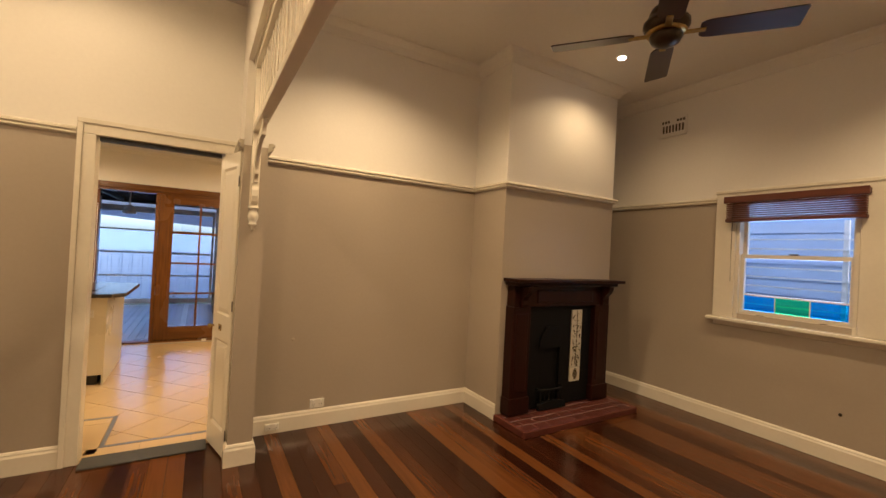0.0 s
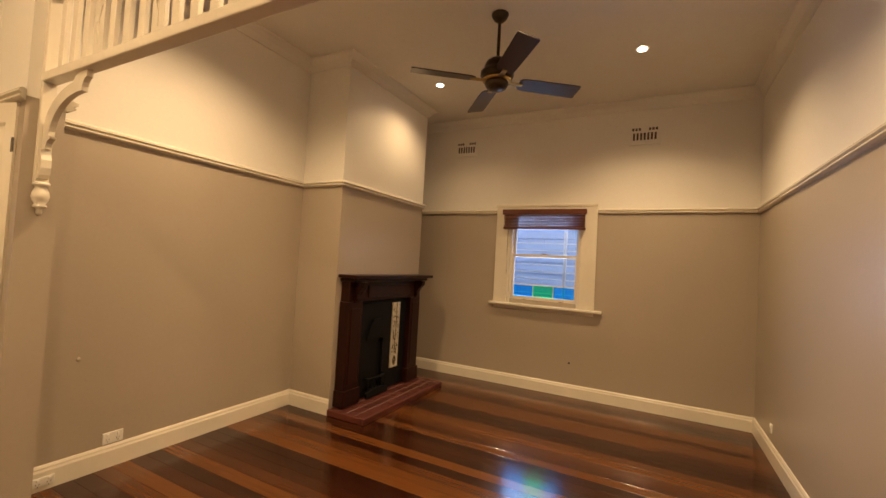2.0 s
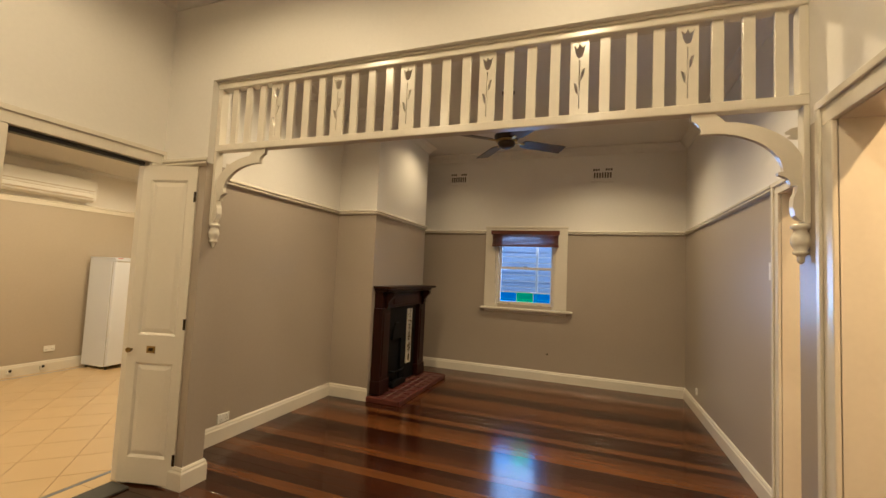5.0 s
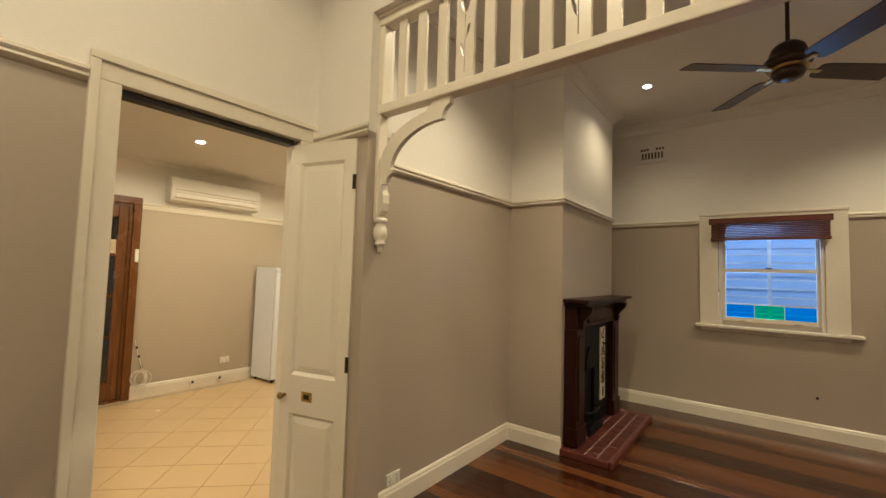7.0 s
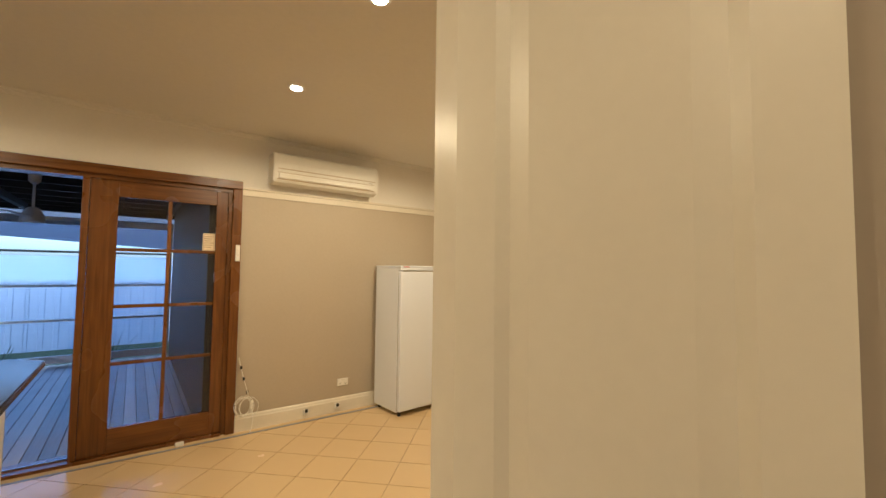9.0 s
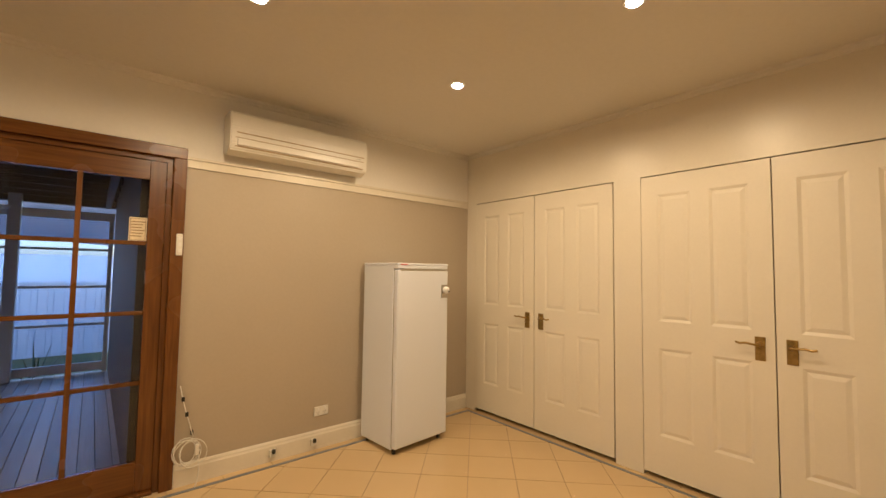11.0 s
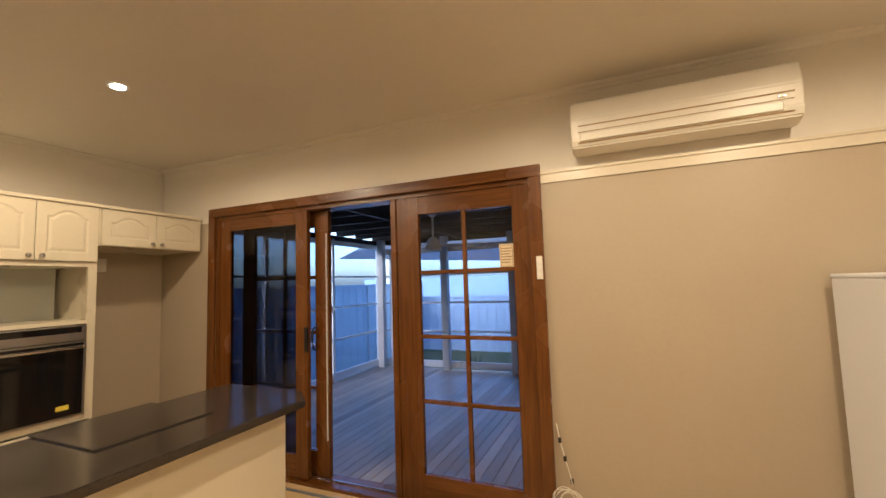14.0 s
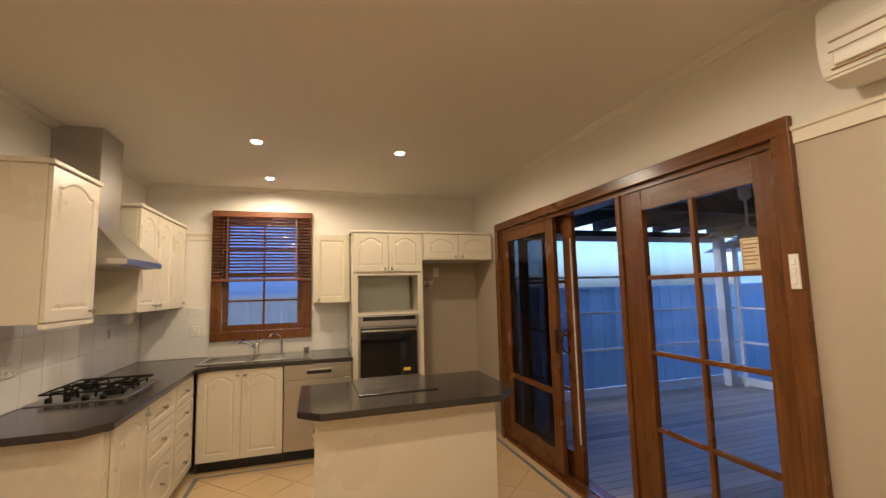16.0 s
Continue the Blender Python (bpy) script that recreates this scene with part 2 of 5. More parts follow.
# fence and neighbour wall colours have the blue cast of daylight mixed in
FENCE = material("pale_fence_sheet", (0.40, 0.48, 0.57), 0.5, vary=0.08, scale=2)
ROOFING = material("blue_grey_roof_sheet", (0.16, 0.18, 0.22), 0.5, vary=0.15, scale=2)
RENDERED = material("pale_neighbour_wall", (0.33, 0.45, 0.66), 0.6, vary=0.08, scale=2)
GRASS = material("back_yard_grass", (0.07, 0.10, 0.035), 0.9, vary=0.5, scale=14, bump=0.6, fine=90)
LEAF = material("strappy_leaf", (0.05, 0.10, 0.03), 0.5, vary=0.4, scale=10)
LEAFY = material("dark_foliage", (0.035, 0.06, 0.025), 0.7, vary=0.5, scale=10)
CABLE = material("grey_cable", (0.35, 0.33, 0.30), 0.5, vary=0.1)
MAT = material("dark_threshold_strip", (0.05, 0.05, 0.045), 0.6, vary=0.2, scale=20, bump=0.1)
LENS = glow("downlight_lens", (1.0, 0.84, 0.62), 6)


# ---- building helpers ----
def bx(bm, x0, y0, z0, x1, y1, z1, bevel=0.0, seg=2):
    v = bmesh.ops.create_cube(bm, size=1.0)["verts"]
    bmesh.ops.scale(bm, vec=(abs(x1 - x0), abs(y1 - y0), abs(z1 - z0)), verts=v)
    bmesh.ops.translate(bm, vec=((x0 + x1) / 2, (y0 + y1) / 2, (z0 + z1) / 2), verts=v)
    if bevel:
        e = list({e for w in v for e in w.link_edges})
        bmesh.ops.bevel(bm, geom=e, offset=bevel, segments=seg, profile=0.5, affect="EDGES", clamp_overlap=True)
    return bm


def box(x0, y0, z0, x1, y1, z1, bevel=0.0, seg=2):
    return bx(bmesh.new(), x0, y0, z0, x1, y1, z1, bevel, seg)


def cyl(bm, p, q, r0, r1=None, n=16):
    """A cylinder or cone from p to q."""
    p, q = Vector(p), Vector(q)
    m = Matrix.Translation((p + q) / 2) @ (q - p).to_track_quat("Z", "Y").to_matrix().to_4x4()
    bmesh.ops.create_cone(bm, cap_ends=True, segments=n, radius1=r0, radius2=r0 if r1 is None else r1, depth=(q - p).length, matrix=m)
    return bm


def lathe(profile, n=20):
    """A turned shape from (radius, height) pairs."""
    bm = bmesh.new()
    rings = [[bm.verts.new((r * math.cos(2 * math.pi * k / n), r * math.sin(2 * math.pi * k / n), z)) for k in range(n)] for r, z in profile]
    for a, b in zip(rings, rings[1:]):
        for k in range(n):
            bm.faces.new((a[k], a[(k + 1) % n], b[(k + 1) % n], b[k]))
    bm.faces.new(rings[0][::-1])
    bm.faces.new(rings[-1])
    for f in bm.faces:
        f.smooth = True
    return bm


def tube(points, r, n=8):
    """A bent round bar through points."""
    bm = bmesh.new()
    pts = [Vector(p) for p in points]
    rings = []
    for i, p in enumerate(pts):
        d = (pts[min(i + 1, len(pts) - 1)] - pts[max(i - 1, 0)]).normalized()
        rot = d.to_track_quat("Z", "Y")
        rings.append([bm.verts.new(p + rot @ Vector((r * math.cos(2 * math.pi * k / n), r * math.sin(2 * math.pi * k / n), 0))) for k in range(n)])
    for a, b in zip(rings, rings[1:]):
        for k in range(n):
            bm.faces.new((a[k], a[(k + 1) % n], b[(k + 1) % n], b[k])).smooth = True
    bm.faces.new(rings[0][::-1])
    bm.faces.new(rings[-1])
    return bm


def slab(loop, t, holes=(), bevel=0.0):
    """A board of thickness t (y from 0 to t) from a closed outline of (x, z), with holes cut through."""
    bm = bmesh.new()
    edges = []
    for lp in (loop, *holes):
        v = [bm.verts.new((x, 0, z)) for x, z in lp]
        edges += [bm.edges.new((v[i], v[(i + 1) % len(v)])) for i in range(len(v))]
    bmesh.ops.triangle_fill(bm, edges=edges, use_beauty=True, use_dissolve=False)
    r = bmesh.ops.extrude_face_region(bm, geom=bm.faces[:])
    bmesh.ops.translate(bm, vec=(0, t, 0), verts=[g for g in r["geom"] if isinstance(g, bmesh.types.BMVert)])
    bmesh.ops.recalc_face_normals(bm, faces=bm.faces)
    return bm


def panelled_grid(w, h, t, panels, deep, rim, raised):
    """The same for square panels that sit in rows and columns."""
    bm = bmesh.new()
    xs = sorted({0, w, *[p[0][0] for p in panels], *[p[2][0] for p in panels]})
    zs = sorted({0, h, *[p[0][1] for p in panels], *[p[2][1] for p in panels]})
    grid = {(i, k): bm.verts.new((x, 0, z)) for i, x in enumerate(xs) for k, z in enumerate(zs)}
    fields = []
    for i in range(len(xs) - 1):
        for k in range(len(zs) - 1):
            f = bm.faces.new((grid[i, k], grid[i + 1, k], grid[i + 1, k + 1], grid[i, k + 1]))
            if any(p[0][0] == xs[i] and p[0][1] == zs[k] for p in panels):
                fields.append(f)
    rim_edges = [e for e in bm.edges if e.is_boundary]
    r = bmesh.ops.extrude_edge_only(bm, edges=rim_edges)
    bmesh.ops.translate(bm, vec=(0, t, 0), verts=[g for g in r["geom"] if isinstance(g, bmesh.types.BMVert)])
    bmesh.ops.contextual_create(bm, geom=[e for e in bm.edges if e.is_boundary])
    bmesh.ops.recalc_face_normals(bm, faces=bm.faces)
    for f in fields:
        bmesh.ops.inset_individual(bm, faces=[f], thickness=rim, depth=-deep, use_even_offset=True)
        bmesh.ops.inset_individual(bm, faces=[f], thickness=raised, depth=deep * 0.8, use_even_offset=True)
    return bm


def panelled(w, h, t, panels, deep=0.007, rim=0.016, raised=0.02):
    """A moulded door: front at y = 0 with raised-and-fielded panels, body behind to y = t. Origin at its lower left."""
    if all(len(p) == 4 for p in panels):
        return panelled_grid(w, h, t, panels, deep, rim, raised)
    bm = bmesh.new()
    edges, loops = [], []
    for lp in ([(0, 0), (w, 0), (w, h), (0, h)], *panels):
        v = [bm.verts.new((x, 0, z)) for x, z in lp]
        loops.append(v)
        edges += [bm.edges.new((v[i], v[(i + 1) % len(v)])) for i in range(len(v))]
    bmesh.ops.triangle_fill(bm, edges=edges, use_beauty=True, use_dissolve=False, normal=(0, -1, 0))
    fields = []
    for v in loops[1:]:
        try:
            fields.append(bm.faces.new(v))
        except ValueError:
            pass
    outer = loops[0]
    back = [bm.verts.new((v.co.x, t, v.co.z)) for v in outer]
    for i in range(4):
        bm.faces.new((outer[i], outer[(i + 1) % 4], back[(i + 1) % 4], back[i]))
    bm.faces.new(back)
    bmesh.ops.recalc_face_normals(bm, faces=bm.faces)
    for f in fields:
        if f.is_valid:
            if f.normal.y > 0:
                f.normal_flip()
            bmesh.ops.inset_individual(bm, faces=[f], thickness=rim, depth=-deep, use_even_offset=True)
            bmesh.ops.inset_individual(bm, faces=[f], thickness=raised, depth=deep * 0.8, use_even_offset=True)
    return bm


def rect(x0, z0, x1, z1):
    return [(x0, z0), (x1, z0), (x1, z1), (x0, z1)]


def arched(x0, z0, x1, z1, rise=0.045):
    """A cathedral panel: straight sides, shoulders and a flat arch on top."""
    w = x1 - x0
    top = [(x1, z1 - rise)]
    for k in range(0, 11):
        a = k / 10
        x = x1 - w * (0.12 + 0.76 * a)
        top.append((x, z1 - rise + rise * math.sin(math.pi * a) ** 0.8))
    top.append((x0, z1 - rise))
    return [(x0, z0), (x1, z0), *top]


def mesh_of(name, bm, mats):
    me = bpy.data.meshes.new(name)
    bm.to_mesh(me)
    bm.free()
    for m in mats if isinstance(mats, (list, tuple)) else [mats]:
        me.materials.append(m)
    return me


def part(name, bm, mat, parent=None, label="", at=None):
    ob = new(name, mesh_of(name, bm, mat))
    if parent:
        ob.parent = parent
    if at is not None:
        ob.matrix_basis = at
    if label:
        ob["label"] = label
    return ob


def thing(name, x, y, z, label, category, group="", rz=0, kind=""):
    ob = new(name)
    ob.matrix_basis = pose(x, y, z, 0, 0, rz)
    return tagged(ob, label, category, group, kind)


def struct(name, bm, mat, label, category):
    return tagged(part(name, bm, mat), label, category, kind="structure")


def moulding(name, axis, a0, a1, c, side, profile, mat, label, category, ends=(0, 0)):
    """A run of moulding along an axis on a wall face at c; side is the sign in which it stands proud. profile: (out, z) pairs. ends: mitre slope at each end."""
    bm = bmesh.new()
    rows = []
    for a, e in ((a0, ends[0]), (a1, ends[1])):
        rows.append([bm.verts.new((a + e * o, c + side * o, z) if axis == "x" else (c + side * o, a + e * o, z)) for o, z in profile])
    n = len(profile)
    for k in range(n):
        bm.faces.new((rows[0][k], rows[0][(k + 1) % n], rows[1][(k + 1) % n], rows[1][k]))
    bm.faces.new(rows[0])
    bm.faces.new(rows[1][::-1])
    bmesh.ops.recalc_face_normals(bm, faces=bm.faces)
    return struct(name, bm, mat, label, category)


def wall(name, axis, a0, a1, c0, c1, z0, z1, holes=(), splits=(), pick=None, mats=(), label="", category="wall"):
    """A wall along an axis with openings through it. pick(side, z) chooses the material of a face: side 0 faces c0, side 1 faces c1."""
    av = sorted({a0, a1, *[h[0] for h in holes], *[h[1] for h in holes]})
    zv = sorted({z0, z1, *[h[2] for h in holes], *[h[3] for h in holes], *splits})
    gone = lambda a, z: any(h[0] < a < h[1] and h[2] < z < h[3] for h in holes)  # noqa: E731
    solid = {(i, k): not gone((av[i] + av[i + 1]) / 2, (zv[k] + zv[k + 1]) / 2) for i in range(len(av) - 1) for k in range(len(zv) - 1)}
    bm = bmesh.new()
    put = (lambda a, c, z: (a, c, z)) if axis == "x" else (lambda a, c, z: (c, a, z))

    def face(pts, idx):
        bm.faces.new([bm.verts.new(put(*p)) for p in pts]).material_index = idx

    for (i, k), on in solid.items():
        if not on:
            continue
        a, b, lo, hi = av[i], av[i + 1], zv[k], zv[k + 1]
        mid = (lo + hi) / 2
        m0, m1 = (pick(0, mid), pick(1, mid)) if pick else (0, 0)
        face([(a, c0, lo), (b, c0, lo), (b, c0, hi), (a, c0, hi)], m0)
        face([(a, c1, lo), (a, c1, hi), (b, c1, hi), (b, c1, lo)], m1)
        for di, dk, pts in ((-1, 0, [(a, c0, lo), (a, c0, hi), (a, c1, hi), (a, c1, lo)]), (1, 0, [(b, c0, lo), (b, c1, lo), (b, c1, hi), (b, c0, hi)]),
                            (0, -1, [(a, c0, lo), (a, c1, lo), (b, c1, lo), (b, c0, lo)]), (0, 1, [(a, c0, hi), (b, c0, hi), (b, c1, hi), (a, c1, hi)])):
            if not solid.get((i + di, k + dk), False):
                face(pts, m0)
    bmesh.ops.remove_doubles(bm, verts=bm.verts, dist=1e-5)
    bmesh.ops.recalc_face_normals(bm, faces=bm.faces)
    return struct(name, bm, list(mats), label, category)


# ---- structure: lounge and dining room ----
RAIL = 2.11
two = lambda side, z: 0 if z < RAIL else 1  # noqa: E731
BOTH = (TAUPE, CREAM)
E, N, S, H = 4.25, 3.36, -0.60, 3.32
LABEL = "taupe satin wall with cream upper part"
wall("wall_east", "y", -3.7, 3.47, E, E + 0.2, 0, H, [(1.04, 1.90, 1.05, 2.11), (-2.3, -1.6, 0.85, 2.0)], [RAIL], two, BOTH, LABEL)
wall("wall_north", "x", -3.35, E, N, 3.47, 0, H, [(-0.71, 0.06, 0, 2.127)], [RAIL], lambda s, z: (0 if z < RAIL else 1) if s == 0 else 2, (TAUPE, CREAM, BEIGE), LABEL + " and a doorway")
wall("wall_south", "x", 0.28, E, S - 0.15, S, 0, H, [(0.54, 1.38, 0, 2.08)], [RAIL], two, BOTH, LABEL + " and a doorway")
wall("wall_dining_south", "x", -3.35, 0.13, -0.435, -0.285, 0, H, [(-0.89, 0.0, 0, 2.08)], [RAIL], two, BOTH, LABEL + " and a doorway")
wall("wall_west", "y", -0.43, 3.47, -3.35, -3.2, 0, H, [], [RAIL], two, BOTH, LABEL)
wall("wall_arch", "y", S - 0.15, N, 0.13, 0.28, 0, H, [(-0.285, 2.95, 0, 2.67)], [RAIL], two, BOTH, LABEL + " and a wide opening")
bm = bmesh.new()
bx(bm, 2.26, 2.865, 0, 3.72, N, RAIL)
bx(bm, 2.26, 2.865, RAIL, 3.72, N, H)
for f in bm.faces:
    f.material_index = 1 if f.calc_center_median().z > RAIL else 0
struct("wall_chimney_breast", bm, BOTH, "taupe chimney breast with cream upper part", "wall")
struct("subfloor", box(-3.35, -3.7, -0.1, E + 0.2, 3.36, -0.02), DARKWOOD, "dark subfloor under the boards", "floor")
struct("ceiling", box(-3.35, -0.75, H, E + 0.2, 3.47, H + 0.1), CEIL, "white painted plaster ceiling", "ceiling")
# hall and front room behind the doorways
wall("wall_hall_west", "y", -3.7, -0.43, -1.75, -1.6, 0, 3.0, [], [], None, (CREAM,), "cream painted hall wall")
wall("wall_hall_south", "x", -1.75, E, -3.7, -3.55, 0, 3.0, [], [], None, (CREAM,), "cream painted wall")
struct("ceiling_hall", box(-1.75, -3.7, 3.0, E + 0.2, -0.75, 3.1), CEIL, "white painted hall ceiling", "ceiling")
struct("ceiling_hall", box(-1.75, -0.75, 3.0, 0.13, -0.43, 3.1), CEIL, "white painted hall ceiling", "ceiling")

SKIRT = [(0, 0), (0.02, 0), (0.02, 0.105), (0.014, 0.118), (0.014, 0.126), (0.007, 0.138), (0, 0.14)]
PICT = [(0, 2.085), (0.014, 2.088), (0.03, 2.096), (0.03, 2.104), (0.02, 2.110), (0.036, 2.118), (0.036, 2.130), (0.02, 2.140), (0, 2.140)]
CORNICE = [(0, H - 0.10), (0.012, H - 0.098), (0.018, H - 0.085), (0.04, H - 0.05), (0.075, H - 0.022), (0.09, H - 0.014), (0.095, H), (0, H)]
RUNS = [  # axis, from, to, face, side, mitres
    ("x", 0.28, 2.26, N, -1, (1, -1)), ("y", N, 2.865, 2.26, -1, (-1, -1)), ("x", 2.26, 3.72, 2.865, -1, (-1, 1)), ("y", 2.865, N, 3.72, 1, (-1, -1)), ("x", 3.72, E, N, -1, (1, -1)),
    ("y", N, S, E, -1, (-1, 1)), ("x", E, 1.441, S, 1, (-1, 0)), ("x", 0.479, 0.28, S, 1, (0, 1)), ("y", S, -0.285, 0.28, 1, (1, 1)), ("x", 0.28, 0.075, -0.285, 1, (1, 0)),
    ("x", -0.97, -3.2, -0.285, 1, (0, 1)), ("y", -0.285, N, -3.2, 1, (1, -1)), ("x", -3.2, -0.786, N, -1, (1, 0)), ("y", N, 2.95, 0.13, -1, (-1, -1)), ("x", 0.13, 0.28, 2.95, -1, (-1, 1)), ("y", 2.95, N, 0.28, 1, (-1, -1)),
]
for ax, a0, a1, c, sd, mi in RUNS:
    hearth_run = ax == "x" and c == 2.865
    if not hearth_run:
        moulding("baseboard", ax, a0, a1, c, sd, SKIRT, TRIM, "cream gloss painted timber skirting board", "skirting board", mi)
    if ax == "y" and c == E:
        moulding("trim_picture_rail", ax, N, 2.07, c, sd, PICT, TRIM, "cream painted timber picture rail", "picture rail", (-1, 0))
        moulding("trim_picture_rail", ax, 0.876, S, c, sd, PICT, TRIM, "cream painted timber picture rail", "picture rail", (0, 1))
    elif not (ax == "x" and (c == 2.95 or (c == -0.285 and a0 > 0))):
        moulding("trim_picture_rail", ax, a0, a1, c, sd, PICT, TRIM, "cream painted timber picture rail", "picture rail", mi)
for ax, a0, a1, c, sd, mi in [("x", 0.28, 2.26, N, -1, (1, -1)), ("y", N, 2.865, 2.26, -1, (-1, -1)), ("x", 2.26, 3.72, 2.865, -1, (-1, 1)), ("y", 2.865, N, 3.72, 1, (-1, -1)), ("x", 3.72, E, N, -1, (1, -1)),
                              ("y", N, S, E, -1, (-1, 1)), ("x", E, 0.28, S, 1, (-1, 1)), ("y", S, N, 0.28, 1, (1, -1)), ("y", -0.285, N, 0.13, -1, (1, -1)), ("x", 0.13, -3.2, N, -1, (-1, 1)), ("x", 0.13, -3.2, -0.285, 1, (-1, 1))]:
    moulding("trim_cornice", ax, a0, a1, c, sd, CORNICE, CEIL, "white moulded plaster cornice", "cornice", mi)


def door_trim(name, axis, lo, hi, c, side, top, width=0.095, mat=TRIM, label="cream painted door architrave"):
    """Architrave round a doorway: two uprights and a head with a stepped face."""
    top_thing = thing(name, 0, 0, 0, label, "door frame", kind="structure")
    put = (lambda a0, a1, o0, o1, z0, z1: box(a0, c + side * o0, z0, a1, c + side * o1, z1, 0.004)) if axis == "x" else (lambda a0, a1, o0, o1, z0, z1: box(c + side * o0, a0, z0, c + side * o1, a1, z1, 0.004))
    for a0, a1, b0, b1 in ((lo - width, lo, lo - width, lo - width + 0.03), (hi, hi + width, hi + width - 0.03, hi + width)):
        part("upright", put(a0, a1, 0, 0.018, 0, top), mat, top_thing)
        part("back_band", put(b0, b1, 0.018, 0.03, 0, top + width - 0.03), mat, top_thing)
    part("head", put(lo - width, hi + width, 0, 0.018, top, top + width), mat, top_thing)
    part("head_band", put(lo - width, hi + width, 0.018, 0.03, top + width - 0.03, top + width), mat, top_thing)
    return top_thing


def door_lining(name, axis, lo, hi, c0, c1, top, mat=TRIM):
    t = thing(name, 0, 0, 0, "cream painted door lining", "door frame", kind="structure")
    put = (lambda a0, a1, z0, z1: box(a0, c0, z0, a1, c1, z1)) if axis == "x" else (lambda a0, a1, z0, z1: box(c0, a0, z0, c1, a1, z1))
    part("jamb", put(lo - 0.021, lo, 0, top), mat, t)
    part("jamb", put(hi, hi + 0.021, 0, top), mat, t)
    part("head", put(lo - 0.021, hi + 0.021, top, top + 0.021), mat, t)


door_trim("door_frame_kitchen", "x", -0.69, 0.04, N, -1, 2.105)
door_lining("door_lining_kitchen", "x", -0.69, 0.04, N + 0.003, 3.467, 2.105)
door_trim("door_frame_front_room", "x", 0.56, 1.36, S, 1, 2.06, 0.08)
door_lining("door_lining_front_room", "x", 0.56, 1.36, S - 0.147, S - 0.003, 2.06)
door_trim("door_frame_hall", "x", -0.87, -0.02, -0.285, 1, 2.06)
door_lining("door_lining_hall", "x", -0.87, -0.02, -0.432, -0.288, 2.06)
struct("threshold", box(-0.68, 3.25, 0.0, 0.02, 3.42, 0.012, 0.004), MAT, "dark grey threshold strip in the kitchen doorway", "threshold")
struct("door_track", box(-0.68, 3.38, 2.078, 0.02, 3.43, 2.103), RUBBER, "dark metal bifold door track", "door track")

# ---- structure: kitchen ----
KR = 2.075
wall("wall_kitchen_north", "x", -3.3, 3.8, 6.95, 7.10, 0, 2.66, [(-2.42, 0.35, 0.0, 2.12)], [KR], lambda s, z: 2 if s else (0 if z < KR else 1), (BEIGE, CREAM, DARKWOOD), "beige painted kitchen wall with cream upper part")
wall("wall_kitchen_west", "y", 3.47, 7.10, -3.30, -3.15, 0, 2.66, [(4.17, 4.955, 1.14, 2.29)], [], None, (CREAM,), "cream painted kitchen wall")
wall("wall_kitchen_east", "y", 3.47, 7.10, 3.0, 3.1, 0, 2.66, [(5.33, 6.81, 0.0, 2.11), (3.60, 5.127, 0.0, 2.11)], [], None, (DOORS,), "cream painted surround of built-in cupboards")
wall("wall_cupboard_back", "y", 3.47, 7.10, 3.65, 3.8, 0, 2.66, [], [], None, (CREAM,), "plain wall behind the cupboards")
struct("floor_kitchen_bed", box(-3.3, 3.36, -0.1, 3.8, 7.10, -0.004), GROUT, "brown grout bed of the kitchen floor", "floor")
struct("ceiling_kitchen", box(-3.3, 3.47, 2.63, 3.8, 7.10, 2.72), CEIL, "white painted kitchen ceiling", "ceiling")
struct("wall_kitchen_south_upper", box(-3.15, 3.47, 0.9, -0.80, 3.474, 2.63), CREAM, "cream painted wall face behind the cupboards", "wall")
# thin beige sheet over the cream west wall, inside the recess only
struct("wall_recess_face", box(-3.15, 6.157, 0.0, -3.144, 6.948, 1.822), BEIGE, "thin beige face over the wall in the fridge recess", "wall")
KRAIL = [(0, 2.07), (0.012, 2.07), (0.012, 2.12), (0.022, 2.125), (0.022, 2.14), (0, 2.145)]
moulding("trim_kitchen_rail", "x", 0.42, 3.0, 6.95, -1, KRAIL, TRIM, "cream painted flat picture rail", "picture rail", (0, -1))
moulding("trim_kitchen_rail", "y", 3.70, 4.08, -3.15, 1, KRAIL, TRIM, "cream painted flat picture rail", "picture rail")
moulding("baseboard", "x", 0.42, 3.0, 6.95, -1, SKIRT, TRIM, "cream painted timber skirting board", "skirting board", (0, -1))
moulding("baseboard", "x", 3.0, 0.135, 3.47, 1, SKIRT, TRIM, "cream painted timber skirting board", "skirting board", (-1, 0))
KCOR = [(0, 2.595), (0.012, 2.597), (0.02, 2.61), (0.038, 2.618), (0.042, 2.63), (0, 2.63)]
for ax, a0, a1, c, sd, mi in [("x", -3.15, 3.0, 6.95, -1, (1, -1)), ("y", 3.47, 6.95, -3.15, 1, (1, -1)), ("y", 3.47, 6.95, 3.0, -1, (1, -1)), ("x", -3.15, 3.0, 3.474, 1, (1, -1))]:
    moulding("trim_kitchen_cornice", ax, a0, a1, c, sd, KCOR, CEIL, "white timber cornice strip", "cornice", mi)

# ---- lounge: window and blind ----
win = thing("window_1", 0, 0, 0, "cream double-hung timber window with coloured lower panes", "window", kind="structure")
for y0, y1 in ((0.876, 1.045), (1.895, 2.07)):
    part("architrave", box(E - 0.022, y0, 1.0, E, y1, 2.20, 0.005), TRIM, win)
part("architrave_head", box(E - 0.022, 1.045, 2.075, E, 1.895, 2.20, 0.005), TRIM, win)
part("head_band", box(E - 0.034, 0.87, 2.172, E - 0.022, 2.076, 2.20, 0.004), TRIM, win)
part("window_sill", box(E - 0.075, 0.79, 0.965, E + 0.05, 2.11, 1.0, 0.012, 3), TRIM, win)
